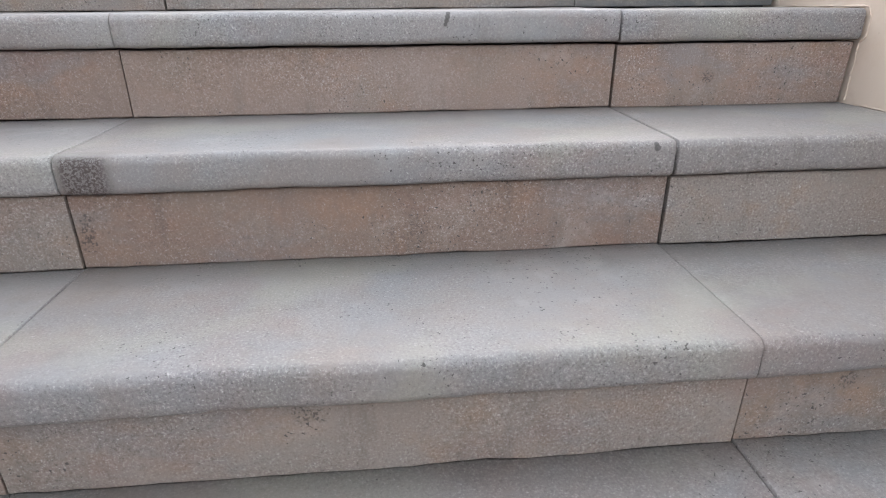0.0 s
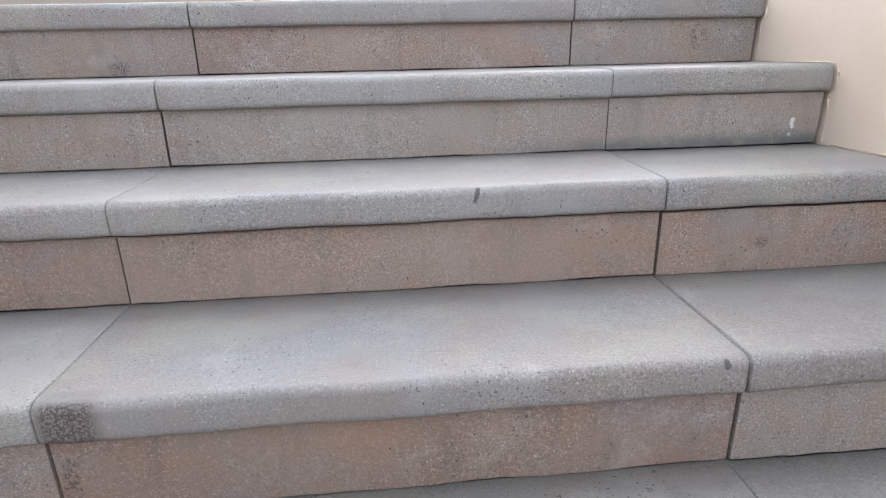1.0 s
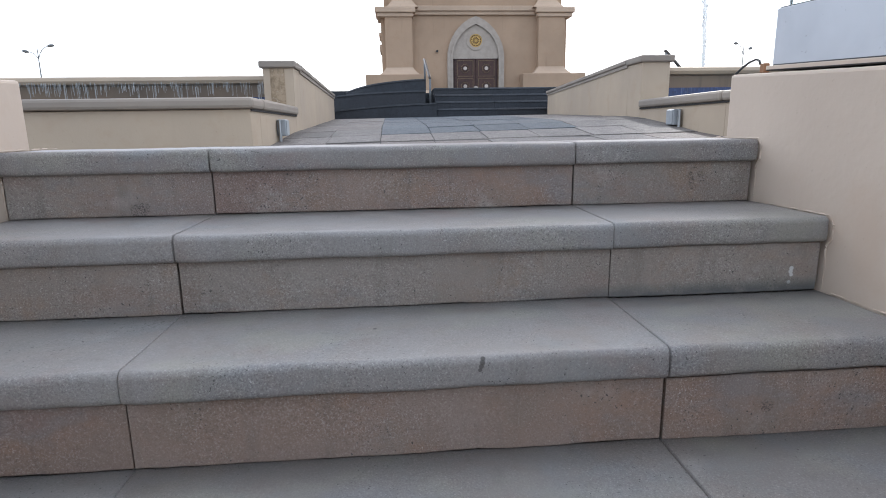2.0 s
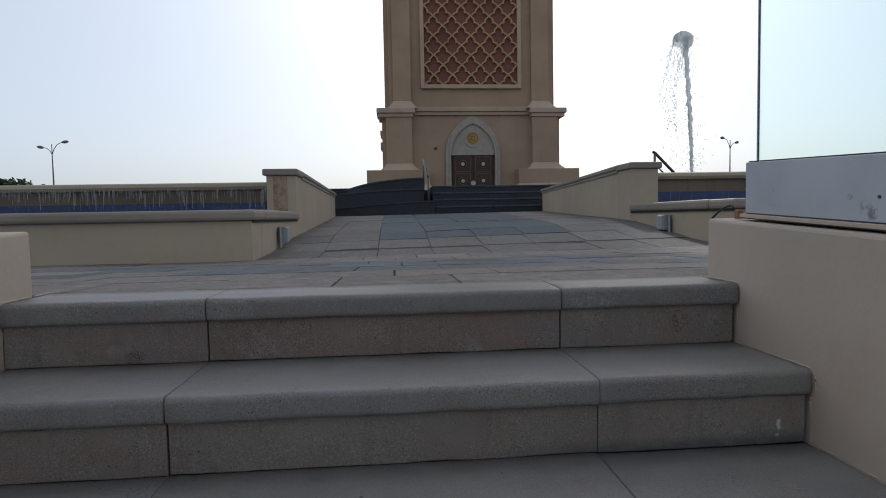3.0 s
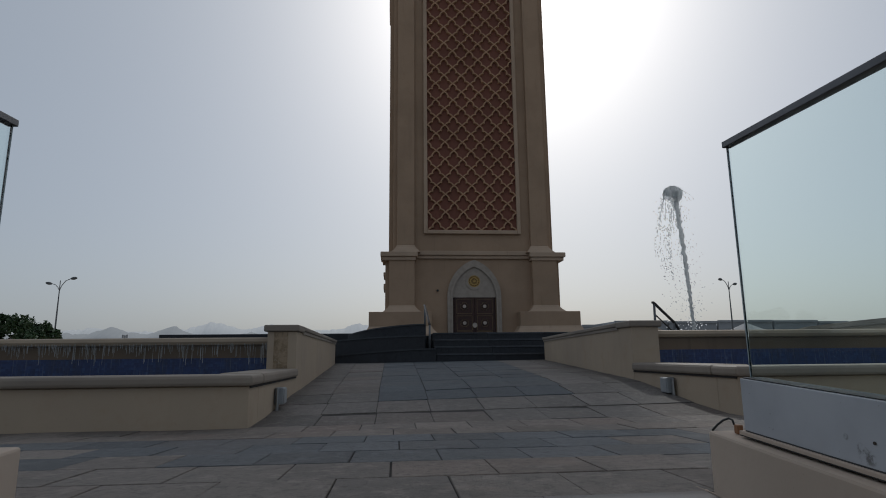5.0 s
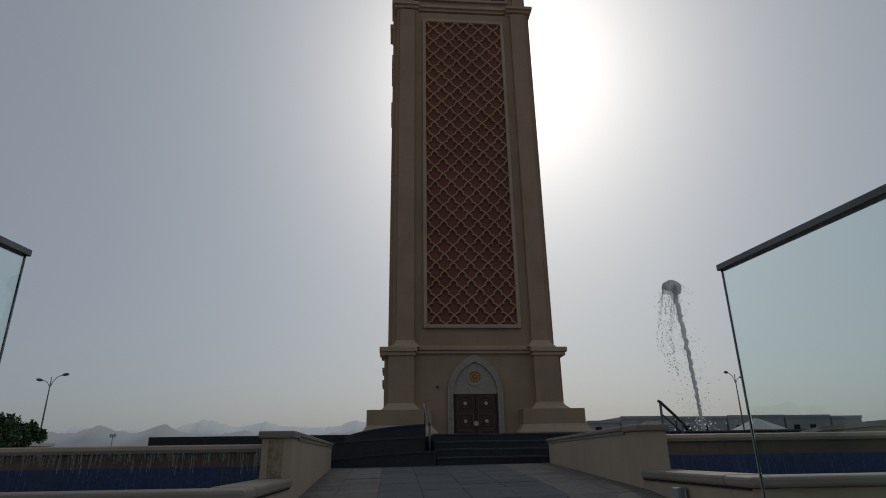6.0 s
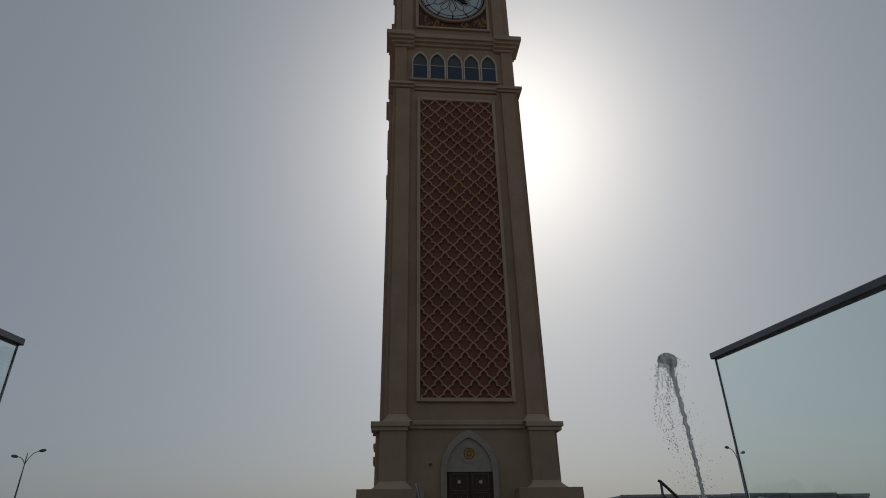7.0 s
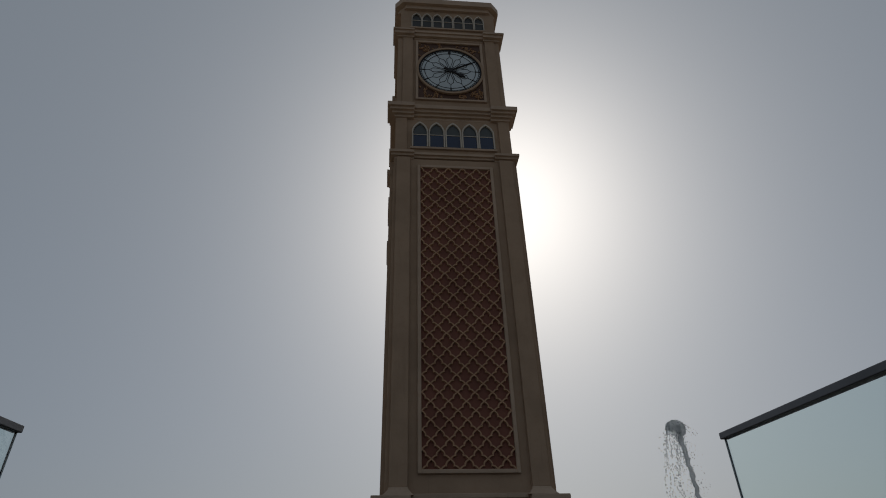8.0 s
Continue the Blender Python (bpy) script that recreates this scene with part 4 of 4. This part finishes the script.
for sx in (-1, 1):
    xa, xb = sorted((CX + sx * 2.95, CX + sx * 3.68))
    part("stage_pilaster", box(xa, xb, CY - 3.68, CY + 3.68, 25.0, 27.85, 0.02), STUCCO, tower)


def arcade(n, half, z0, z1, sill, name, low, high):
    """A row of pointed windows on the front, each with frame, lower and upper glazing."""
    own = part(name, box(CX - half - 0.1, CX + half + 0.1, YF - 0.13, YF - 0.001, z0 - sill, z0 - 0.001, 0.02), STUCCO_TRIM, tower, "row of pointed windows with pale frames")
    pitch = 2 * half / n
    spring = z0 + (z1 - z0) * 0.58
    for k in range(n):
        x = CX - half + pitch * (k + 0.5)
        a, b = gothic(x, pitch * 0.485, z0, spring, z1), gothic(x, pitch * 0.405, z0, spring, z1 - pitch * 0.12)
        part("window_frame", arch_frame(a, b, YF - 0.15, YF - 0.001), WINTRIM, own)
        zm = z0 + (z1 - z0) * 0.5
        part("lower_pane", box(x - pitch * 0.4, x + pitch * 0.4, YF - 0.04, YF - 0.01, z0, zm - 0.03), low, own, "dark tinted pane")
        part("transom", box(x - pitch * 0.4, x + pitch * 0.4, YF - 0.07, YF - 0.008, zm - 0.03, zm + 0.02), WINTRIM, own)
        part("upper_pane", prism(gothic(x, pitch * 0.402, zm + 0.02, spring, z1 - pitch * 0.125), "y", YF - 0.04, YF - 0.01), high, own, "paler upper pane")


YF = CY - 3.55
arcade(5, 2.65, 25.42, 27.55, 0.16, "window_arcade", WINDOW, WINDOW_UP)
part("stage_cornice", moulded([(3.76, 27.85, 28.05), (3.92, 28.05, 28.25), (4.08, 28.25, 28.45), (4.22, 28.45, 28.75), (3.85, 28.75, 28.98)]), STUCCO_TRIM, tower)

# clock stage
part("clock_stage", ring(3.5, 28.98, 36.0), STUCCO, tower)
for sx in (-1, 1):
    xa, xb = sorted((CX + sx * 2.6, CX + sx * 3.3))
    part("clock_pilaster", box(xa, xb, CY - 3.66, CY + 3.66, 28.98, 36.0, 0.02), STUCCO, tower)
    xa, xb = sorted((CX + sx * 3.3, CX + sx * 3.66))
    part("clock_corner", box(xa, xb, CY - 3.57, CY + 3.57, 28.98, 36.0, 0.02), STUCCO, tower)
YC, ZC, RC = CY - 3.5, 32.7, 2.2
bm = bmesh.new()
for xa, xb, za, zb in ((-2.4, -2.22, 29.7, 35.75), (2.22, 2.4, 29.7, 35.75), (-2.22, 2.22, 29.7, 29.86), (-2.22, 2.22, 35.58, 35.75)):
    box(CX + xa, CX + xb, YC - 0.14, YC - 0.001, za, zb, 0.03, bm)
clock_frame = part("clock_surround", bm, STUCCO_TRIM, tower)
part("spandrel_ground", box(CX - 2.22, CX + 2.22, YC - 0.03, YC - 0.002, 29.86, 35.58), FILIGREE, clock_frame, "bronze-brown filigree spandrel")
bm = bmesh.new()
r = random.Random(3)
for sx in (-1, 1):
    for sz in (-1, 1):
        for k in range(42):
            u, v = r.uniform(0, 1), r.uniform(0, 1)
            x, z = CX + sx * (2.15 - u * 1.7), ZC + sz * (2.75 - v * 1.6)
            if math.hypot(x - CX, z - ZC) < 2.5:
                continue
            a0, q = r.uniform(0, 6), r.uniform(0.08, 0.17)
            ribbon([(x + q * (0.3 + 0.1 * t) * math.cos(a0 + t * 0.7), z + q * (0.3 + 0.1 * t) * math.sin(a0 + t * 0.7)) for t in range(8)], 0.05, 0.05, YC - 0.03, bm)
part("filigree", bm, SCROLL, clock_frame, "scrolling filigree in the clock corners", kind="stuff")
part("clock_ring", disc(CX, YC - 0.03, ZC, 2.36, 0.15, hole=2.2), STUCCO, tower, "moulded round clock rim")
dial = part("clock_dial", disc(CX, YC - 0.03, ZC, RC + 0.02, 0.06), DIAL, tower, "milky white clock dial with black tracery")
YD = YC - 0.09
bm = disc(CX, YD, ZC, 2.2, 0.03, None, 64, 2.08)
disc(CX, YD, ZC, 1.8, 0.02, bm, 64, 1.76)
disc(CX, YD, ZC, 2.02, 0.02, bm, 64, 1.99)
for k in range(60):
    a = k * math.tau / 60
    ribbon([(CX + q * math.cos(a), ZC + q * math.sin(a)) for q in (1.98, 2.1)], 0.04, 0.02, YD, bm)
part("minute_track", bm, IRON, dial)
bm = bmesh.new()
for k in range(12):
    a = k * math.tau / 12
    ribbon([(CX + q * math.cos(a), ZC + q * math.sin(a)) for q in (1.72, 2.1)], 0.2 if k == 3 else 0.1, 0.03, YD, bm)
    ribbon([(CX + q * math.cos(a), ZC + q * math.sin(a)) for q in (1.46, 1.78)], 0.04, 0.02, YD, bm)
    petal = []
    for q, s in ((0.25, 0.0), (0.6, 0.1), (0.95, 0.2), (1.22, 0.2), (1.3, 0.1), (1.47, 0.0), (1.3, -0.1), (1.22, -0.2), (0.95, -0.2), (0.6, -0.1), (0.25, 0.0)):
        petal.append((CX + q * math.cos(a) - s * math.sin(a), ZC + q * math.sin(a) + s * math.cos(a)))
    ribbon(petal, 0.045, 0.02, YD, bm)
part("tracery", bm, IRON, dial, "black petal tracery and hour marks")
for name, ang, length, wide in (("minute_hand", 60, 1.75, 0.12), ("hour_hand", 121, 1.2, 0.18)):
    a = radians(90 - ang)
    bm = bmesh.new()
    ribbon([(CX + q * math.cos(a), ZC + q * math.sin(a)) for q in (-0.45, length * 0.6, length)], wide, 0.05, YD - 0.03, bm)
    if name == "hour_hand":
        disc(CX + 0.86 * math.cos(a), YD - 0.03, ZC + 0.86 * math.sin(a), 0.17, 0.045, bm, 6)
    part(name, bm, IRON, dial)
part("hub", disc(CX, YD - 0.02, ZC, 0.2, 0.08, None, 24), IRON, dial)
part("clock_cornice", moulded([(3.72, 36.0, 36.18), (3.92, 36.18, 36.45), (4.02, 36.45, 36.62), (3.75, 36.62, 36.85)]), STUCCO_TRIM, tower)

# upper window stage and cap
part("upper_stage", ring(3.5, 36.85, 39.4), STUCCO, tower)
YF = CY - 3.5
arcade(7, 2.72, 37.35, 38.95, 0.14, "upper_arcade", WINDOW_DIM, WINDOW_DIM)
c = 0.6
bm = prism([(CX - 3.7 + c, CY - 3.7), (CX + 3.7 - c, CY - 3.7), (CX + 3.7, CY - 3.7 + c), (CX + 3.7, CY + 3.7 - c), (CX + 3.7 - c, CY + 3.7), (CX - 3.7 + c, CY + 3.7), (CX - 3.7, CY + 3.7 - c), (CX - 3.7, CY - 3.7 + c)], "z", 39.4, 39.75)
prism([(CX - 3.95 + c, CY - 3.95), (CX + 3.95 - c, CY - 3.95), (CX + 3.95, CY - 3.95 + c), (CX + 3.95, CY + 3.95 - c), (CX + 3.95 - c, CY + 3.95), (CX - 3.95 + c, CY + 3.95), (CX - 3.95, CY + 3.95 - c), (CX - 3.95, CY - 3.95 + c)], "z", 39.75, 40.3, bm)
part("cap_cornice", bm, STUCCO_TRIM, tower)


# ---- fountain jet ----
jet = thing("fountain_jet", "tall broken fountain jet of grey water with falling drops", "fountain", at=(8.45, 14, 0.3))
r = random.Random(11)


def jet_x(a):
    """The rising column leans a little towards the tower."""
    return 8.5 - 0.24 * a ** 1.6


def drop(x, y, z, q, bm):
    own = [bm.verts.new((x + q * u, y + q * v, z + q * w * r.uniform(1, 1.9))) for u, v, w in ((1, 0, 0), (-1, 0, 0), (0, 1, 0), (0, -1, 0), (0, 0, 1), (0, 0, -1))]
    for f in ((0, 2, 4), (2, 1, 4), (1, 3, 4), (3, 0, 4), (2, 0, 5), (1, 2, 5), (3, 1, 5), (0, 3, 5)):
        bm.faces.new([own[i] for i in f])


bm = bmesh.new()
stack = []
for k in range(150):  # torn, knotted column
    a = k / 149
    cx = jet_x(a) + 0.035 * noise.noise(Vector((0, 0, k * 0.16))) + 0.02 * noise.noise(Vector((0, 4, k * 0.5)))
    cy, z = 14 + 0.03 * noise.noise(Vector((5, 0, k * 0.2))), 0.3 + 4.65 * a
    row = []
    for m in range(14):
        g = m * math.tau / 14
        q = 0.03 + 0.036 * a + 0.018 * noise.noise(Vector((9, 2, k * 0.22))) + 0.034 * noise.noise(Vector((math.cos(g) * 1.6, math.sin(g) * 1.6, k * 0.7)))
        row.append(bm.verts.new((cx + max(q, 0.012) * math.cos(g), cy + max(q, 0.012) * math.sin(g), z)))
    stack.append(row)
for a, b in zip(stack, stack[1:]):
    for m in range(14):
        bm.faces.new((a[m], a[(m + 1) % 14], b[(m + 1) % 14], b[m]))
bm.faces.new(stack[0][::-1])
bm.faces.new(stack[-1])
rings = []  # the mushroom-shaped head that spills over, further towards the tower
for k in range(11):
    b = k / 10
    ring_row = []
    for m in range(36):
        g = m * math.tau / 36
        wob = noise.noise(Vector((math.cos(g) * 2.5, math.sin(g) * 2.5, 7 + b)))
        q = 0.015 + (0.22 + 0.08 * wob) * math.sin(b * 1.95)
        sag = 0.36 * b ** 1.8 + 0.035 * noise.noise(Vector((math.cos(g) * 4, math.sin(g) * 4, b * 4)))
        sag += 0.22 * max(0.0, noise.noise(Vector((math.cos(g) * 6, math.sin(g) * 6, 1)))) if b > 0.75 else 0.0
        ring_row.append(bm.verts.new((8.23 - 0.05 * b + q * math.cos(g), 14 + q * math.sin(g), 5.1 - sag - 0.06 * math.cos(g) * b)))
    rings.append(ring_row)
for a, b in zip(rings, rings[1:]):
    for m in range(36):
        bm.faces.new((a[m], b[m], b[(m + 1) % 36], a[(m + 1) % 36]))
bm.faces.new(rings[0][::-1])
part("water_column", bm, FOAM, jet, "ragged rising water column with a mushroom-shaped head", True)
threads, bm = bmesh.new(), bmesh.new()
for k in range(40):  # torn strands: beads of water on wandering falling lines
    side = -1 if k % 4 else 1
    g = r.uniform(0, math.tau)
    x0, y0 = 8.2 + 0.22 * math.cos(g), 14 + 0.22 * math.sin(g)
    fall, out = r.uniform(0.5, 2.9) if side < 0 else r.uniform(0.3, 1.2), r.uniform(0.1, 0.42)
    line = []
    n = int(fall * 26)
    for m in range(n):
        t = m / n
        line.append((x0 + side * out * math.sin(t * 2.2) + 0.2 * t ** 0.5 * noise.noise(Vector((k * 3.1, t * fall * 1.6, 1))), y0 + 0.12 * noise.noise(Vector((k * 1.7, t * 2, 4))), 4.98 - fall * t))
    for m, p in enumerate(line):
        if noise.noise(Vector((k * 7.7, m * 0.23, 2))) > -0.12:
            drop(p[0] + r.gauss(0, 0.012), p[1], p[2] + r.gauss(0, 0.02), r.uniform(0.007, 0.021), bm)
    if k % 2 == 0:
        short = line[:max(4, n // 3)]
        tube(short, 0.006, threads, 5, [r.uniform(0.003, 0.009) for p in short])
for k in range(650):  # loose spray round the column
    a = r.random()
    z = 4.9 - 4.3 * a
    drop(jet_x((z - 0.3) / 4.65) + r.gauss(-0.06, 0.28) * (0.5 + 0.6 * a), 14 + r.gauss(0, 0.2), z, r.uniform(0.005, 0.017), bm)
for k in range(340):  # splash at the foot
    drop(8.48 + r.gauss(0, 0.28), 14 + r.gauss(0, 0.25), 0.45 + abs(r.gauss(0, 0.3)), r.uniform(0.008, 0.026), bm)
part("water_curtain", threads, JET, jet, "thin torn strands of falling water", True, "stuff")
part("spray", bm, JET, jet, "beaded falling drops and splash", kind="stuff")


# ---- distance ----
def street_lamp(x, y, z, high, reach):
    """A pole whose two curved arms differ: the one towards high (-1 or 1) is longer and rises further."""
    own = thing("street_lamp", "tall grey street lamp with two unequal curved arms", "street lamp", "street lamps", at=(x, y, -1.45))
    part("pole", tube([(x, y, -1.45), (x, y, z * 0.6), (x, y, z + 0.3)], 0.1, None, 8, [0.16, 0.12, 0.06]), LAMPGREY, own)
    for s in (-1, 1):
        w, h = (1.75, 0.95) if s == high else (1.4, 0.1)
        w *= reach
        part("arm", tube([(x, y, z - 1.4), (x + s * w * 0.2, y, z - 1.4 + (h + 1.1) * 0.45), (x + s * w * 0.5, y, z - 1.4 + (h + 1.1) * 0.8), (x + s * w, y, z - 0.3 + h)], 0.06, None, 6), LAMPGREY, own)
        bm = bmesh.new()
        bmesh.ops.create_uvsphere(bm, u_segments=12, v_segments=8, radius=0.5, matrix=Matrix.Translation((x + s * (w + 0.4 * reach), y, z - 0.28 + h)) @ Matrix.Rotation(radians(-9 * s), 4, "Y") @ Matrix.Diagonal((1.15 * reach, 0.6, 0.5, 1)))
        part("lantern", bm, LAMPGREY, own, "flattened oval lamp head", True)


street_lamp(-56.2, 100.0, 13.2, 1, 1.0)
street_lamp(61.7, 100.0, 13.1, -1, 0.7)

mast = thing("floodlight_mast", "slender grey floodlight mast far off in the haze", "mast", at=(-147.4, 330, -1.45))
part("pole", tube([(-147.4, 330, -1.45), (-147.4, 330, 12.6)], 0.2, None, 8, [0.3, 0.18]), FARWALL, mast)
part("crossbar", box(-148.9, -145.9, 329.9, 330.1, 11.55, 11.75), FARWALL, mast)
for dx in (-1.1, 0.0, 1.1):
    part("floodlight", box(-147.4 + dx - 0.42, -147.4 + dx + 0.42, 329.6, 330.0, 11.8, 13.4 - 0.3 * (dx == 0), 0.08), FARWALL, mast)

tree = thing("tree", "dense dark green roadside tree", "tree", at=(-42.6, 65, -1.45))
bm = tube([(-42.6, 65, -1.45), (-42.5, 65, 0.5), (-42.7, 65.1, 2.2)], 0.2, None, 8, [0.3, 0.22, 0.16])
for k in range(6):
    a = k * 1.05
    tube([(-42.6, 65, 1.2 + 0.1 * k), (-42.6 + 1.2 * math.cos(a), 65 + 1.2 * math.sin(a), 2.6), (-42.6 + 2.4 * math.cos(a), 65 + 2.4 * math.sin(a), 3.6)], 0.06, bm, 6, [0.11, 0.07, 0.03])
part("trunk", bm, BARK, tree)
bm = bmesh.new()
r = random.Random(21)
clumps = [(Vector((r.uniform(-5.2, 5.4), r.uniform(-3, 3), r.uniform(-1.2, 1.9))), r.uniform(0.5, 1.15)) for k in range(46)]
for p, q in clumps:
    p.z *= 1 - abs(p.x) / 7
    for k in range(260):
        d = Vector((r.gauss(0, 1), r.gauss(0, 1), r.gauss(0, 0.8))).normalized() * q * r.uniform(0.5, 1.05)
        o = Vector((-42.6, 65, 3.0)) + p + d
        u = Vector((r.gauss(0, 1), r.gauss(0, 1), r.gauss(0, 1))).normalized() * 0.27
        v = u.cross(Vector((r.gauss(0, 1), r.gauss(0, 1), r.gauss(0, 1)))).normalized() * 0.12
        bm.faces.new([bm.verts.new(o + w) for w in (-u, v, u, -v)])
part("crown", bm, LEAF, tree, "uneven leafy crown", kind="stuff")

house = thing("low_house", "small white flat-roofed house behind the tree", "house", at=(-55, 93, -1.45))
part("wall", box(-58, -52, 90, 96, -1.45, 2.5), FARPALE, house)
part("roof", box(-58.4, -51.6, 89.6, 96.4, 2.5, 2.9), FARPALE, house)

hall = thing("long_hall", "long low grey flat-roofed hall in the haze", "building", at=(95, 155, -1.45))
r = random.Random(6)
x = 50.0
for k, w in enumerate((9, 15, 14, 16, 13, 9)):
    top = (8.0, 9.0, 8.8, 9.0, 8.9, 8.6)[k]
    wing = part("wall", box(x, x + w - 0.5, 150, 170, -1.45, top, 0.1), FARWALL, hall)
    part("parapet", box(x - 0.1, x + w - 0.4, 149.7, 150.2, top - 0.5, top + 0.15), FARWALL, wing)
    for j in range(int(w // 5)):
        part("window", box(x + 2 + j * 4.5, x + 3.6 + j * 4.5, 149.9, 150.05, 5.4, 6.6), IRON, wing)
    x += w
# charcoal colour gives the lower storey its shade
part("base_band", box(50, 126, 148.5, 149.6, -1.45, 4.9), DARK, hall, "lower storey with its shade put into a dark colour")
pavilion = thing("low_pavilion", "small dark hip-roofed pavilion in front of the hall", "pavilion", at=(58.6, 130, -1.45))
part("wall", box(55.9, 61.4, 128, 134, -1.45, 5.4), FARWALL, pavilion)
bm = bmesh.new()
eaves = [bm.verts.new(p) for p in ((55.2, 127.4, 5.4), (62.1, 127.4, 5.4), (62.1, 134.6, 5.4), (55.2, 134.6, 5.4))]
crest = [bm.verts.new(p) for p in ((57.4, 131, 6.9), (60.5, 131, 6.9))]
for f in ((eaves[0], eaves[1], crest[1], crest[0]), (eaves[2], eaves[3], crest[0], crest[1]), (eaves[1], eaves[2], crest[1]), (eaves[3], eaves[0], crest[0]), tuple(eaves[::-1])):
    bm.faces.new(f)
part("roof", bm, BARK, pavilion, "dark brown hipped roof")
tent = thing("tent_roof", "pale peaked tent roof in front of the hall", "tent", at=(92, 140, -1.45))
bm = bmesh.new()
apex = bm.verts.new((89.5, 140, 7.9))
base = [bm.verts.new((89.5 + 6.5 * math.cos(k * math.tau / 8), 140 + 6.5 * math.sin(k * math.tau / 8), 4.9 + 0.15 * (k % 2))) for k in range(8)]
for k in range(8):
    bm.faces.new((base[k], base[(k + 1) % 8], apex))
bm.faces.new(base[::-1])
part("canopy", bm, FARPALE, tent)
part("mast", tube([(89.5, 140, -1.45), (89.5, 140, 8.2)], 0.12, None, 8), LAMPGREY, tent)


def ridge(name, y, x0, x1, base, amp, seed, mat, label, peaks):
    own = bmesh.new()
    n = 700
    rows = []
    for k in range(n + 1):
        x = x0 + (x1 - x0) * k / n
        h = base + amp * (0.9 * noise.noise(Vector((x * 0.0028, seed, 0))) + 0.35 * noise.noise(Vector((x * 0.009, seed, 4))) + 0.3 * noise.noise(Vector((x * 0.024, seed, 8))) + 0.25 * noise.noise(Vector((x * 0.07, seed, 9))) - 0.9 * abs(noise.noise(Vector((x * 0.012, seed, 12)))) - 0.45 * abs(noise.noise(Vector((x * 0.035, seed, 15)))))
        h += sum(top * math.exp(-(abs(x - px) / wide) ** 1.35) for px, top, wide in peaks)
        rows.append([own.verts.new(p) for p in ((x, y - 250, -2.0), (x, y - 120, h * 0.55), (x, y, h), (x, y + 200, -2.0))])
    for a, b in zip(rows, rows[1:]):
        for k in range(3):
            own.faces.new((a[k], a[k + 1], b[k + 1], b[k]))
    return tagged(part(name, own, mat, None, "", True), label, "hills", kind="structure")


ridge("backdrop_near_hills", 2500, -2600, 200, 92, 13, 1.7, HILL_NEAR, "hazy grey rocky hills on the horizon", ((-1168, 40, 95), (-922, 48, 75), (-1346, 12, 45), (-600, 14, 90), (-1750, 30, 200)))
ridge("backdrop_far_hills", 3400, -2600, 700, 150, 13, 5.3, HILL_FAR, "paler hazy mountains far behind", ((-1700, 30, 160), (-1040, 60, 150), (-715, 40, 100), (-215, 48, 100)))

# ---- paving stones, last ----
def paver_mesh(w, d, mat, name):
    own = box(-w / 2 + 0.0028, w / 2 - 0.0028, -d / 2 + 0.0045, d / 2 - 0.0045, -0.07, 0.0, 0.002, None, 1)
    return mesh_of(own, name, mat)


r = random.Random(5)
PW, PD = 0.365, 0.366
meshes = {m: paver_mesh(PW, PD, m, "paver") for m in (PAVE_WARM, PAVE_GREY)}
rest = bmesh.new()
for row in range(7):
    y = 0.232 + PD * (row + 0.5)
    shift = (0.09, 0.265, 0.1, 0.3, 0.12, 0.27, 0.05)[row]
    for k in range(-24, 33):
        x = shift + PW * (k + 0.5)
        dark = 2 <= row <= 4
        if -2.6 < x < 3.0:
            ob = new("paver", meshes[PAVE_GREY if dark and r.random() < 0.85 else PAVE_WARM])
            ob.parent = plaza_bed
            lie(ob, x, y, r)
        else:
            box(x - PW / 2 + 0.002, x + PW / 2 - 0.002, y - PD / 2 + 0.002, y + PD / 2 - 0.002, plaza_z(y, x) - 0.06, plaza_z(y, x), bm=rest)
SW, SD = 0.4, 0.52
slabs = {m: paver_mesh(SW, SD, m, "ramp_slab") for m in (PAVE_RAMP, PAVE_BLUE)}
for row in range(16):
    y = 2.79 + SD * (row + 0.5)
    wide = 0.432 + 0.02 * (y - 3.6)
    for col in range(-4, 9):
        x = 0.13 - 0.01 * (y - 3.6) + wide * (col + 0.5)
        blue = 0 <= col <= 3 and row >= 2
        if x + wide / 2 < -0.75 - 0.035 * max(0, y - 4.6) or x - wide / 2 > 2.76 + 0.1 * max(0, y - 4.6) or y > 10.8:
            continue
        ob = new("ramp_slab", slabs[PAVE_BLUE if blue else PAVE_RAMP])
        ob.parent = plaza_bed
        lie(ob, x, y, r)
        ob.scale = (wide / SW, 1, 1)
joint = bmesh.new()  # dark jointing sand just below the stones
ys, xs = [0.222 + 0.13 * k for k in range(80)], [-9.0, -2.6, -1.2, -0.72, 0.5, 1.6, 2.74, 3.4, 12.0]
grid = [[joint.verts.new((x, y, plaza_z(y, x) - (0.0055 if -2.6 < x < 3.4 else 0.018))) for x in xs] for y in ys]
for a, b in zip(grid, grid[1:]):
    for k in range(len(xs) - 1):
        joint.faces.new((a[k], a[k + 1], b[k + 1], b[k]))
part("jointing_sand", joint, BED, plaza_bed, kind="stuff")
part("outer_pavers", rest, PAVE_REST, plaza_bed, kind="stuff")
